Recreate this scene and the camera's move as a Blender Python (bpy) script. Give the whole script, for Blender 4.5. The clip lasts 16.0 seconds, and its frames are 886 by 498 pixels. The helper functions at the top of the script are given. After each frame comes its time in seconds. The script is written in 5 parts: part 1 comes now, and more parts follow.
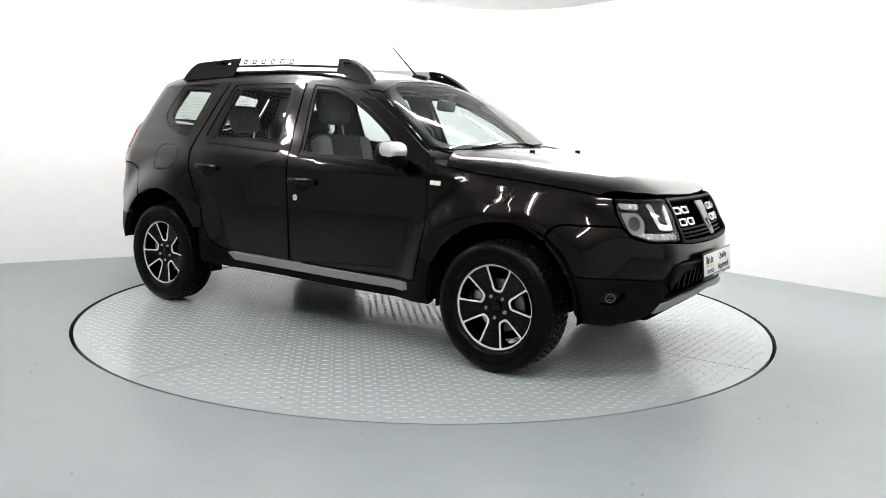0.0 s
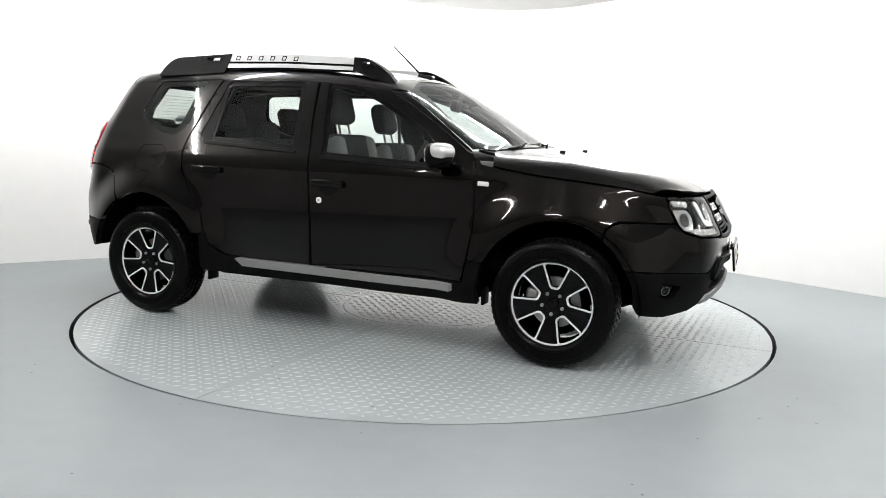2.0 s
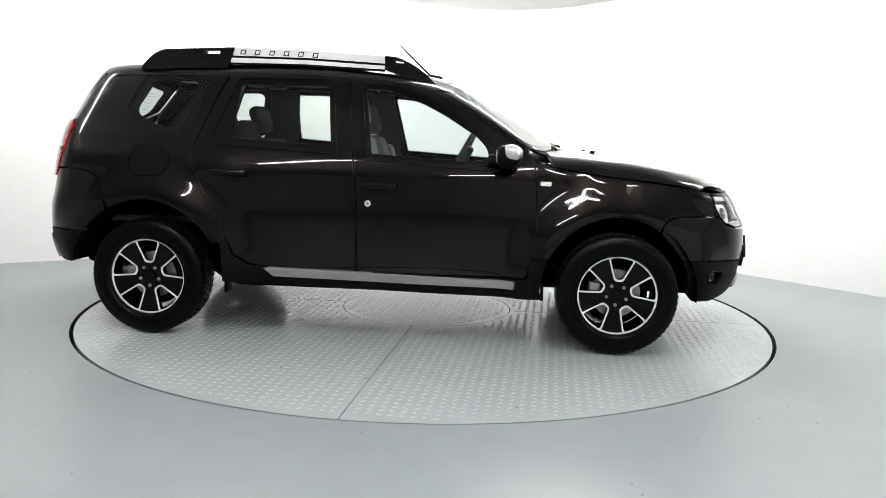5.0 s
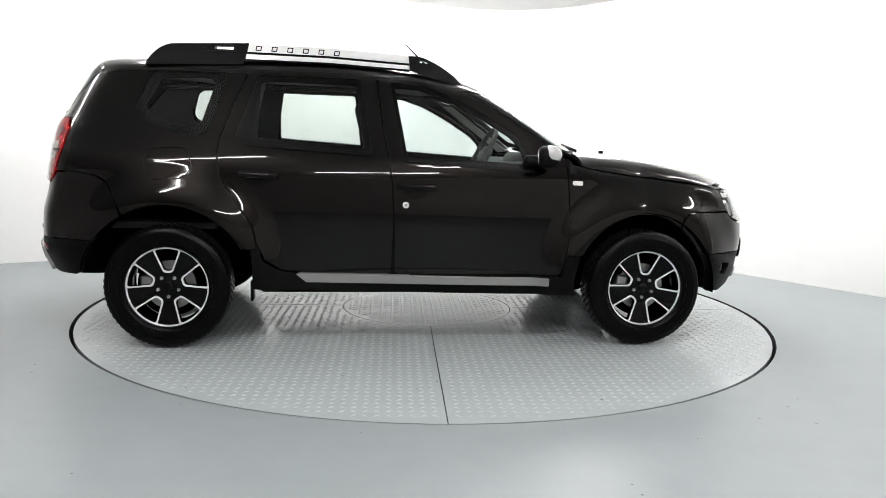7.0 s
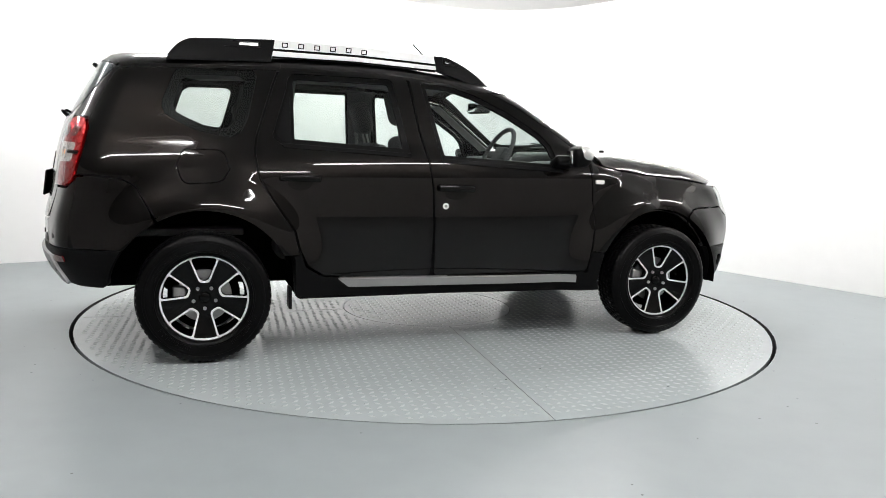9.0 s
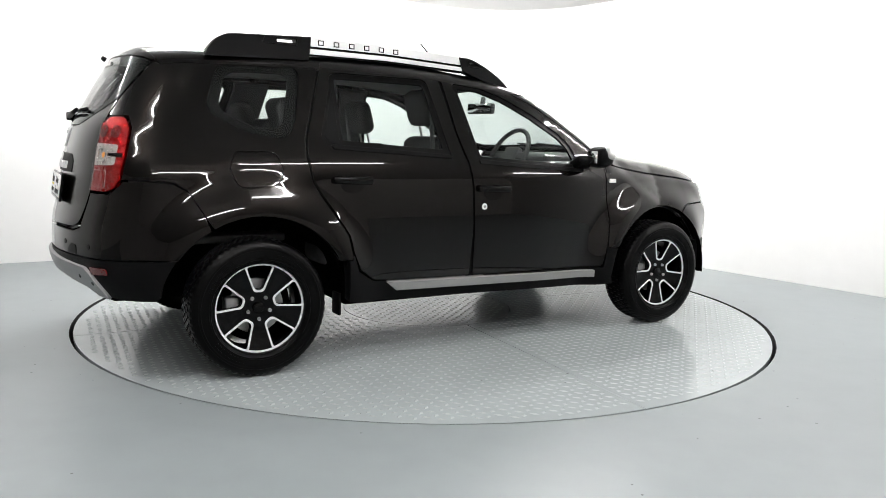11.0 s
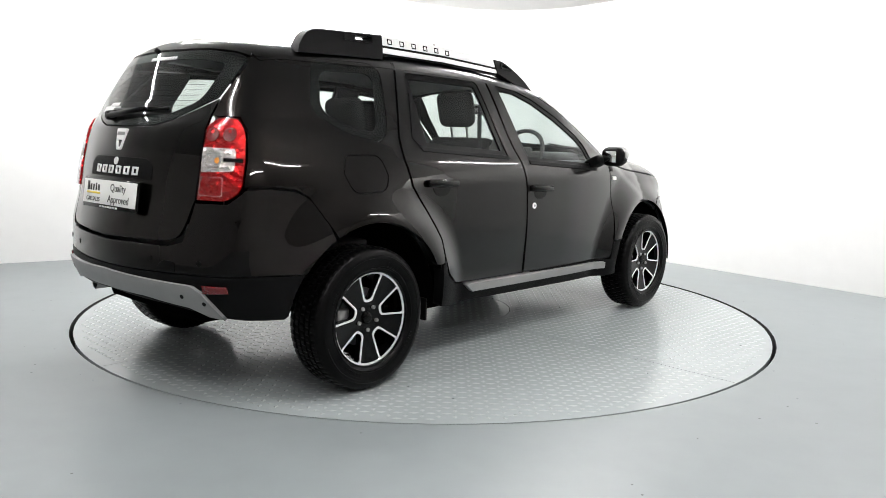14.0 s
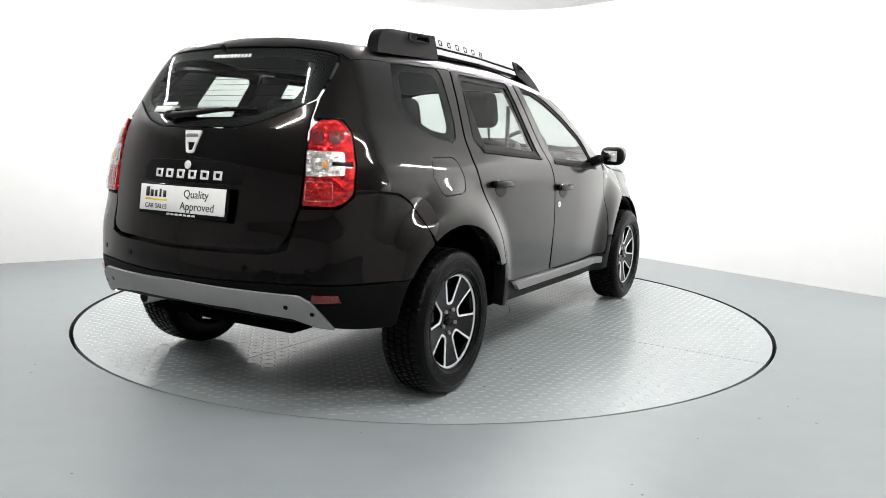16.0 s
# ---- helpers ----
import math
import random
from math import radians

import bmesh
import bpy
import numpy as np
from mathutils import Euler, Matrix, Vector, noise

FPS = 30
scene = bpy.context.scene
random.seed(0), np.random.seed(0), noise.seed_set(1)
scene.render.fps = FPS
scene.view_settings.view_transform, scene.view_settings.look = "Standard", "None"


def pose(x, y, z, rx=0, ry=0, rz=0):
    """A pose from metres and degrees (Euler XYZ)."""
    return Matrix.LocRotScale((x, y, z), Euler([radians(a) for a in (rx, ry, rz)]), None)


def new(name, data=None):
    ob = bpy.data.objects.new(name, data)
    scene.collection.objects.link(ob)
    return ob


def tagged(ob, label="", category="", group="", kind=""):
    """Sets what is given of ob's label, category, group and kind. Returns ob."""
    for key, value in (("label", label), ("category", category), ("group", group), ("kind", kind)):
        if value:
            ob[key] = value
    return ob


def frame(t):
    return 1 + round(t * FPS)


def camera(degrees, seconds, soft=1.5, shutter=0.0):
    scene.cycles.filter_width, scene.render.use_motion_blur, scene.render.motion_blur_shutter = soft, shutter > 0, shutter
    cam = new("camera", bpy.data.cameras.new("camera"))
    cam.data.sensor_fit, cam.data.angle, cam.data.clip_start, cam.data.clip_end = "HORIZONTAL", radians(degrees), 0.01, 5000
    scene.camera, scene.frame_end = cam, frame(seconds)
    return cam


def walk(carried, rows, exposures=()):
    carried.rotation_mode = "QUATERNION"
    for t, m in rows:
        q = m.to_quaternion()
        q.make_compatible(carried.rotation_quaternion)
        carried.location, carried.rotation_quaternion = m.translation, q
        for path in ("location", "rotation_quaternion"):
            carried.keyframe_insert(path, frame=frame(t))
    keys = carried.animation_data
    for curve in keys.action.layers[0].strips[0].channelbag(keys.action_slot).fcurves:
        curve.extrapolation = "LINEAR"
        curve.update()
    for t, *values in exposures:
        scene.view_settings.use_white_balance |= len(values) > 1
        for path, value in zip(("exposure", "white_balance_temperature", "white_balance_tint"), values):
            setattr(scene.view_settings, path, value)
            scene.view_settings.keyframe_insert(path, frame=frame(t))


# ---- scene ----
# ---- camera: stands still on a tripod ----
cam = camera(60.31, 16.0, soft=0.8)
CAM_POSE = pose(0, -5.263, 1.159, 81.85, 0, -1.13) @ pose(0, 0, 0, 0, 0, 1.5)
walk(cam, [(0.0, CAM_POSE), (16.0, CAM_POSE)], exposures=((0.0, 0.0), (16.0, 0.0)))

# ---- plan of the studio ----
LEFT_DIR = Vector((0.8595, 0.5112, 0)).normalized()
RIGHT_DIR = Vector((0.6174, -0.7867, 0)).normalized()
CORNER = Vector((0.979, 4.083, 0))
CEIL = 2.64
TABLE_R = 2.244
CAR_X, CAR_Y = -0.179, -0.189
TURN_START, TURN_RATE = -35.29, 5.893


# ---- world and lamps ----
world = bpy.data.worlds.new("world")
scene.world = world
world.use_nodes = True
world.node_tree.nodes["Background"].inputs["Color"].default_value = (0.6, 0.62, 0.65, 1)
world.node_tree.nodes["Background"].inputs["Strength"].default_value = 0.05

TUBES = [(-1.5, 0.3), (0.5, 0.2), (-1.6, -2.9), (1.0, -2.7), (-3.4, -0.7), (3.0, -0.3), (4.7, -1.9), (-0.6, 2.0), (1.5, 1.6), (0.2, -4.6)]
TUBE_GLOW = 180.0


# ---- materials ----
def mat(name, color, rough=0.5, metal=0.0, noise_scale=0.0, amount=0.0, bump=0.0, bump_scale=40.0, coat=0.0, spec=0.5, rough_var=0.0, specks=False):
    m = bpy.data.materials.new(name)
    m.use_nodes = True
    nt = m.node_tree
    b = nt.nodes["Principled BSDF"]
    b.inputs["Base Color"].default_value = (*color, 1)
    b.inputs["Roughness"].default_value = rough
    b.inputs["Metallic"].default_value = metal
    b.inputs["Coat Weight"].default_value = coat
    b.inputs["Coat Roughness"].default_value = 0.03
    b.inputs["Specular IOR Level"].default_value = spec
    co = nt.nodes.new("ShaderNodeTexCoord")
    if noise_scale:
        n1 = nt.nodes.new("ShaderNodeTexNoise")
        n1.inputs["Scale"].default_value, n1.inputs["Detail"].default_value = noise_scale, 6
        nt.links.new(co.outputs["Object"], n1.inputs["Vector"])
        n2 = nt.nodes.new("ShaderNodeTexNoise")
        n2.inputs["Scale"].default_value, n2.inputs["Detail"].default_value = noise_scale * 11, 4
        nt.links.new(co.outputs["Object"], n2.inputs["Vector"])
        add = nt.nodes.new("ShaderNodeMath")
        nt.links.new(n1.outputs["Fac"], add.inputs[0])
        nt.links.new(n2.outputs["Fac"], add.inputs[1])
        ramp = nt.nodes.new("ShaderNodeMapRange")
        ramp.inputs["From Min"].default_value, ramp.inputs["From Max"].default_value = 0.6, 1.4
        ramp.inputs["To Min"].default_value, ramp.inputs["To Max"].default_value = 1 - amount, 1 + amount
        nt.links.new(add.outputs[0], ramp.inputs["Value"])
        mul = nt.nodes.new("ShaderNodeVectorMath")
        mul.operation = "SCALE"
        mul.inputs[0].default_value = color
        nt.links.new(ramp.outputs[0], mul.inputs["Scale"])
        nt.links.new(mul.outputs[0], b.inputs["Base Color"])
        if specks:  # sparse dirt specks and scuffs
            vo = nt.nodes.new("ShaderNodeTexVoronoi")
            vo.inputs["Scale"].default_value = 7.0
            nt.links.new(co.outputs["Object"], vo.inputs["Vector"])
            nz = nt.nodes.new("ShaderNodeTexNoise")
            nz.inputs["Scale"].default_value = 60.0
            nt.links.new(co.outputs["Object"], nz.inputs["Vector"])
            ad = nt.nodes.new("ShaderNodeMath")
            ad.operation = "MULTIPLY_ADD"
            ad.inputs[1].default_value = 0.09
            nt.links.new(nz.outputs["Fac"], ad.inputs[0])
            nt.links.new(vo.outputs["Distance"], ad.inputs[2])
            th = nt.nodes.new("ShaderNodeMapRange")
            th.inputs["From Min"].default_value, th.inputs["From Max"].default_value = 0.075, 0.088
            th.inputs["To Min"].default_value, th.inputs["To Max"].default_value = 0.35, 1.0
            nt.links.new(ad.outputs[0], th.inputs["Value"])
            mm = nt.nodes.new("ShaderNodeVectorMath")
            mm.operation = "SCALE"
            nt.links.new(mul.outputs[0], mm.inputs[0])
            nt.links.new(th.outputs[0], mm.inputs["Scale"])
            nt.links.new(mm.outputs[0], b.inputs["Base Color"])
        if rough_var:
            rr = nt.nodes.new("ShaderNodeMapRange")
            rr.inputs["From Min"].default_value, rr.inputs["From Max"].default_value = 0.35, 0.65
            rr.inputs["To Min"].default_value, rr.inputs["To Max"].default_value = rough - rough_var, rough + rough_var
            nt.links.new(n1.outputs["Fac"], rr.inputs["Value"])
            nt.links.new(rr.outputs[0], b.inputs["Roughness"])
    if bump:
        n3 = nt.nodes.new("ShaderNodeTexNoise")
        n3.inputs["Scale"].default_value, n3.inputs["Detail"].default_value = bump_scale, 4
        nt.links.new(co.outputs["Object"], n3.inputs["Vector"])
        bp = nt.nodes.new("ShaderNodeBump")
        bp.inputs["Strength"].default_value, bp.inputs["Distance"].default_value = bump, 0.01
        nt.links.new(n3.outputs["Fac"], bp.inputs["Height"])
        nt.links.new(bp.outputs[0], b.inputs["Normal"])
    return m


WALL = mat("white_wall_paint", (0.92, 0.915, 0.905), 0.6, noise_scale=0.7, amount=0.02, bump=0.05, bump_scale=6)
GREY_WALL = mat("grey_wall_paint", (0.58, 0.55, 0.53), 0.7, noise_scale=0.8, amount=0.1, bump=0.05)
# dimmer light on the white ceiling is put into this grey base
CEILING = mat("dimmed_white_paint", (0.60, 0.595, 0.59), 0.7, noise_scale=0.6, amount=0.03, bump=0.05)
FLOOR = mat("grey_floor_paint", (0.262, 0.290, 0.297), 0.34, spec=0.30, specks=True, noise_scale=0.5, amount=0.05, bump=0.03, bump_scale=9, rough_var=0.03)
PLATE = mat("grey_painted_steel", (0.375, 0.41, 0.415), 0.18, spec=0.5, specks=True, noise_scale=1.0, amount=0.05, bump=0.02, bump_scale=14, rough_var=0.03)
# plate colour made lighter: paints in the light that raised marks catch
TREAD = mat("lit_tread_paint", (0.43, 0.465, 0.47), 0.26, noise_scale=1.5, amount=0.08, spec=0.5)
GAP = mat("dark_gap", (0.02, 0.02, 0.02), 0.8, noise_scale=20, amount=0.3)
PAINT = mat("black_metallic_paint", (0.0044, 0.0036, 0.0032), 0.30, 1.0, coat=1.0, noise_scale=3, amount=0.05, spec=0.04)
PAINT.node_tree.nodes["Principled BSDF"].inputs["Coat IOR"].default_value = 1.34
GLOW = mat("tube_glow", (1, 1, 1), 0.5)
GLOW.node_tree.nodes["Principled BSDF"].inputs["Emission Color"].default_value = (1, 0.985, 0.975, 1)
GLOW.node_tree.nodes["Principled BSDF"].inputs["Emission Strength"].default_value = TUBE_GLOW


# ---- mesh helpers ----
def link_bm(name, bm, material, parent=None, label="", smooth=True):
    me = bpy.data.meshes.new(name)
    bm.to_mesh(me)
    bm.free()
    if smooth:
        for f in me.polygons:
            f.use_smooth = True
    for m in (material if isinstance(material, (list, tuple)) else [material]):
        me.materials.append(m)
    ob = new(name, me)
    if parent:
        ob.parent = parent
    if label:
        tagged(ob, label)
    return ob


part = link_bm


def bm_box(bm, x0, x1, y0, y1, z0, z1, bevel=0.0, seg=2):
    vs = [bm.verts.new((x, y, z)) for z in (z0, z1) for x, y in ((x0, y0), (x1, y0), (x1, y1), (x0, y1))]
    fs = [bm.faces.new([vs[i] for i in q]) for q in ((3, 2, 1, 0), (4, 5, 6, 7), (0, 1, 5, 4), (1, 2, 6, 5), (2, 3, 7, 6), (3, 0, 4, 7))]
    if bevel:
        edges = list({e for f in fs for e in f.edges})
        bmesh.ops.bevel(bm, geom=edges, offset=bevel, segments=seg, profile=0.5, affect="EDGES")
    return vs


def wall_strip(name, pts, z0, z1, thick, material, label):
    """A wall along a plan line; pts run with the room on their left side."""
    bm = bmesh.new()
    n = len(pts)
    offs = []
    for i in range(n):
        a, b = pts[max(i - 1, 0)], pts[min(i + 1, n - 1)]
        d = (b - a).normalized()
        offs.append(Vector((d.y, -d.x, 0)) * thick)
    loops = []
    for i in range(n):
        p, q = pts[i], pts[i] + offs[i]
        loops.append([bm.verts.new((p.x, p.y, z0)), bm.verts.new((p.x, p.y, z1)), bm.verts.new((q.x, q.y, z1)), bm.verts.new((q.x, q.y, z0))])
    for a, b in zip(loops, loops[1:]):
        for k in range(4):
            bm.faces.new((a[k], a[(k + 1) % 4], b[(k + 1) % 4], b[k]))
    bm.faces.new(loops[0][::-1])
    bm.faces.new(loops[-1])
    bmesh.ops.recalc_face_normals(bm, faces=bm.faces)
    ob = link_bm(name, bm, material, smooth=False)
    return tagged(ob, label, "wall", kind="structure")


# ---- studio: floor with a round pit, rounded white walls, ceiling ----
ROOM = 10.5
P_LEFT = CORNER - LEFT_DIR * ROOM
P_RIGHT = CORNER + RIGHT_DIR * ROOM
P_BACK = P_LEFT + RIGHT_DIR * ROOM


def rounded_corner(radius, steps):
    a = math.acos(max(-1, min(1, (-LEFT_DIR).dot(RIGHT_DIR))))
    t = radius / math.tan(a / 2)
    p, q = CORNER - LEFT_DIR * t, CORNER + RIGHT_DIR * t
    c = p + Vector((LEFT_DIR.y, -LEFT_DIR.x, 0)) * radius
    a0, a1 = math.atan2(p.y - c.y, p.x - c.x), math.atan2(q.y - c.y, q.x - c.x)
    return [c + Vector((math.cos(a0 + (a1 - a0) * i / steps), math.sin(a0 + (a1 - a0) * i / steps), 0)) * radius for i in range(steps + 1)]


CURVE = rounded_corner(1.2, 40)
back = wall_strip("wall_north", ([P_LEFT] + CURVE + [P_RIGHT])[::-1], 0, CEIL, 0.15, WALL, "white painted studio wall with a rounded corner")
for poly in back.data.polygons:
    poly.use_smooth = abs(poly.normal.z) < 0.5
for e in back.data.edges:
    a, b = (back.data.vertices[i].co for i in e.vertices)
    e.use_edge_sharp = abs(a.z - b.z) < 0.01
wall_strip("wall_west", [P_LEFT, P_BACK], 0, CEIL, 0.15, GREY_WALL, "plain grey studio wall")
wall_strip("wall_south", [P_BACK, P_RIGHT], 0, CEIL, 0.15, GREY_WALL, "plain grey studio wall")

bm = bmesh.new()
N = 160
ring = [bm.verts.new(((TABLE_R + 0.022) * math.cos(2 * math.pi * i / N), (TABLE_R + 0.022) * math.sin(2 * math.pi * i / N), 0)) for i in range(N)]
low = [bm.verts.new((v.co.x, v.co.y, -0.25)) for v in ring]
outer = [bm.verts.new((11 * math.cos(2 * math.pi * i / N), 11 * math.sin(2 * math.pi * i / N) - 1.5, 0)) for i in range(N)]
for i in range(N):
    j = (i + 1) % N
    bm.faces.new((ring[i], outer[i], outer[j], ring[j]))
    f = bm.faces.new((ring[i], ring[j], low[j], low[i]))
    f.material_index = 1
bm.faces.new(low).material_index = 1
tagged(link_bm("floor", bm, [FLOOR, GAP], smooth=False), "pale grey-green painted concrete studio floor", "floor", kind="structure")

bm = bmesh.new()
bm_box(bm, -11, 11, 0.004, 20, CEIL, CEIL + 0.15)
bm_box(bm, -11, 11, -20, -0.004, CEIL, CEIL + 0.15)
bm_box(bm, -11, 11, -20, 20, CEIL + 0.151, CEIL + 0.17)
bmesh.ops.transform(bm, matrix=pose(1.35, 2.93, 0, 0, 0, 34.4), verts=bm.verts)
tagged(link_bm("ceiling", bm, CEILING, smooth=False), "white studio ceiling with its shade in the paint colour and a thin board joint", "ceiling", kind="structure")

for k, (x, y) in enumerate(TUBES):
    fix = new("ceiling_light")
    tagged(fix, "white ceiling fixture with a bright fluorescent tube", "ceiling light", "studio ceiling lights")
    fix.matrix_world = pose(x, y, CEIL, 0, 0, 37)
    bm = bmesh.new()
    bm_box(bm, -0.78, 0.78, -0.14, 0.14, -0.055, -0.002, 0.006)
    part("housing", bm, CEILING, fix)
    bm = bmesh.new()
    bmesh.ops.create_cone(bm, cap_ends=False, segments=8, radius1=0.018, radius2=0.018, depth=1.48, matrix=pose(0, 0, -0.075, 0, 90, 0))
    part("tube", bm, GLOW, fix)

# ---- turntable: four steel plates with raised tread marks ----
turntable = new("turntable")
tagged(turntable, "round pale grey steel turntable with raised tread plates", "turntable")
COVER_R = 0.58


def sector(a0, a1, r0, r, z0, z1, gap):
    """A quarter plate round the middle cover, with a thin joint to its neighbours."""
    bm = bmesh.new()
    arc_in = [(r0 * math.cos(t), r0 * math.sin(t)) for t in (radians(a0) + gap / r0 + (radians(a1 - a0) - 2 * gap / r0) * i / 24 for i in range(25))]
    arc_out = [(r * math.cos(t), r * math.sin(t)) for t in (radians(a0) + gap / r + (radians(a1 - a0) - 2 * gap / r) * i / 40 for i in range(41))]
    pts = arc_out + arc_in[::-1]
    top = [bm.verts.new((x, y, z1)) for x, y in pts]
    bot = [bm.verts.new((x, y, z0)) for x, y in pts]
    bm.faces.new(top)
    for i in range(len(pts)):
        j = (i + 1) % len(pts)
        bm.faces.new((bot[i], bot[j], top[j], top[i]))
    return bm


SEAM_TURN = -3.4
for k in range(4):
    part("tread_plate", sector(SEAM_TURN + 90 * k, SEAM_TURN + 90 * k + 90, COVER_R + 0.005, TABLE_R, -0.03, -0.004, 0.0026), PLATE, turntable, smooth=False)
bm = bmesh.new()
bmesh.ops.create_cone(bm, cap_ends=True, segments=72, radius1=COVER_R, radius2=COVER_R, depth=0.026, matrix=pose(0, 0, -0.017))
part("centre_cover", bm, PLATE, turntable, "round steel tread cover", smooth=False)
bm = bmesh.new()
bmesh.ops.create_cone(bm, cap_ends=True, segments=96, radius1=TABLE_R - 0.05, radius2=TABLE_R - 0.05, depth=0.03, matrix=pose(0, 0, -0.05))
part("base_disc", bm, GAP, turntable, smooth=False)


def tread_marks():
    """Raised lozenge marks in a basket pattern over the plates and the cover, as one sheet."""
    v, f = [], []
    step = 0.050
    n = int(TABLE_R / step) + 1
    for i in range(-n, n + 1):
        for j in range(-n, n + 1):
            x, y = i * step, j * step
            r = math.hypot(x, y)
            if r > TABLE_R - 0.05 or abs(r - COVER_R) < 0.03 or (r > COVER_R and min(abs(x), abs(y)) < 0.02):
                continue
            ca, sa = math.cos(radians(SEAM_TURN + (45 if r < COVER_R else 0))), math.sin(radians(SEAM_TURN + (45 if r < COVER_R else 0)))
            a = radians(45 if (i + j) % 2 else -45)
            c, s = math.cos(a), math.sin(a)
            b = len(v)
            for lx, ly, lz in ((-0.023, 0, 0), (0, -0.012, 0), (0.023, 0, 0), (0, 0.012, 0), (-0.011, 0, 0.0028), (0, -0.004, 0.0032), (0.011, 0, 0.0028), (0, 0.004, 0.0032)):
                px, py = x + lx * c - ly * s, y + lx * s + ly * c
                v.append((px * ca - py * sa, px * sa + py * ca, lz - 0.0042))
            f += [(b, b + 1, b + 5, b + 4), (b + 1, b + 2, b + 6, b + 5), (b + 2, b + 3, b + 7, b + 6), (b + 3, b, b + 4, b + 7), (b + 4, b + 5, b + 6, b + 7)]
    me = bpy.data.meshes.new("tread_relief")
    me.from_pydata(v, [], f)
    me.materials.append(TREAD)
    ob = new("tread_relief", me)
    ob.parent = turntable
    tagged(ob, kind="stuff")


tread_marks()

# ---- car body: one smooth closed form, from which every panel is cut ----
def smax(a, b, k):
    h = np.maximum(k - np.abs(a - b), 0) / k
    return np.maximum(a, b) + h * h * k * 0.25


def smin(a, b, k):
    return -smax(-a, -b, k)


def curve(v, xs, ys):
    """Smooth monotone curve through a few stations."""
    v = np.asarray(v, float)
    xs, ys = np.array(xs, float), np.array(ys, float)
    d = np.diff(ys) / np.diff(xs)
    m = np.zeros_like(ys)
    m[0], m[-1] = d[0], d[-1]
    for i in range(1, len(xs) - 1):
        m[i] = 0 if d[i - 1] * d[i] <= 0 else 2 * d[i - 1] * d[i] / (d[i - 1] + d[i])
    vc = np.clip(v, xs[0], xs[-1])
    i = np.clip(np.searchsorted(xs, vc, side="right") - 1, 0, len(xs) - 2)
    h = xs[i + 1] - xs[i]
    t = (vc - xs[i]) / h
    y = (1 + 2 * t) * (1 - t) ** 2 * ys[i] + t * (1 - t) ** 2 * h * m[i] + t * t * (3 - 2 * t) * ys[i + 1] + t * t * (t - 1) * h * m[i + 1]
    return y + np.where(v < xs[0], (v - xs[0]) * m[0], 0) + np.where(v > xs[-1], (v - xs[-1]) * m[-1], 0)


AXLE = 1.3365
HUB_Z = 0.335


def half_width(x, z):
    w = curve(z, [0.2, 0.36, 0.5, 0.75, 0.93, 1.02, 1.10, 1.50, 1.60], [0.80, 0.825, 0.838, 0.85, 0.846, 0.825, 0.785, 0.585, 0.51])
    taper = 0.055 * np.clip((x - 0.25) / 0.75, 0, 2) ** 2 + 0.035 * np.clip((-x - 0.7) / 0.9, 0, 2) ** 2
    w = w - np.minimum(taper, 0.12)
    for cx, amp in ((AXLE, 0.078), (-AXLE, 0.070)):
        r = np.hypot(x - cx, (z - HUB_Z) * 1.02)
        t = np.clip((0.69 - r) / 0.25, 0, 1)
        w = w + amp * t * t * (3 - 2 * t)
    return w


def body(p):
    """Below zero inside the car's outer skin."""
    x, y, z = p[..., 0], np.abs(p[..., 1]), p[..., 2]
    side = y - half_width(x, z)
    front = x - (curve(z, [0.18, 0.3, 0.45, 0.6, 0.7, 0.78, 0.9, 1.0], [1.98, 2.07, 2.13, 2.15, 2.14, 2.10, 2.05, 1.95]) - 0.16 * (y / 0.8) ** 2.4)
    rear = -x - (curve(z, [0.3, 0.42, 0.55, 0.7, 0.85, 1.0, 1.18, 1.3, 1.45, 1.56, 1.62], [2.03, 2.11, 2.155, 2.15, 2.115, 2.09, 2.045, 1.985, 1.90, 1.83, 1.77]) - 0.19 * (y / 0.8) ** 2.0)
    lat = smax(smax(side, front, 0.30), rear, 0.15)
    bonnet = z - (curve(x, [0.6, 0.95, 1.25, 1.55, 1.8, 1.98, 2.08], [1.155, 1.135, 1.105, 1.062, 1.015, 0.955, 0.895]) - 0.048 * (y / 0.7) ** 2.5)
    roof = z - (curve(x, [-2.0, -1.7, -1.4, -1.0, -0.5, 0.0, 0.35, 0.7], [1.575, 1.598, 1.612, 1.624, 1.622, 1.585, 1.528, 1.43]) - 0.05 * (y / 0.5) ** 2.0)
    screen = (x - (1.025 - 0.16 * (y / 0.7) ** 2) + (z - 1.12) * 1.62) * 0.525
    low = smax(lat, bonnet, 0.11)
    cab = smax(smax(lat, roof, 0.07), screen, 0.05)
    return smin(low, cab, 0.03)


def grad(p):
    g = np.stack([body(p + d) - body(p - d) for d in np.eye(3) * 0.004], -1)
    return g / np.maximum(np.linalg.norm(g, axis=-1, keepdims=True), 1e-9)


def march(o, d, reach):
    """First crossing of the skin along rays from outside."""
    n = 40
    lo, hi = np.zeros(len(o)), np.full(len(o), reach)
    found = np.zeros(len(o), bool)
    for i in range(1, n + 1):
        t = reach * i / n
        hit = (body(o + d * t) < 0) & ~found
        hi[hit], lo[hit] = t, reach * (i - 1) / n
        found |= hit
    for _ in range(15):
        mid = (lo + hi) / 2
        inside = body(o + d * mid[:, None]) < 0
        hi, lo = np.where(inside, mid, hi), np.where(inside, lo, mid)
    return o + d * hi[:, None]


XB, YP, RC = 1.42, 0.25, 0.66
S_MID = XB + RC * math.pi / 2 + YP


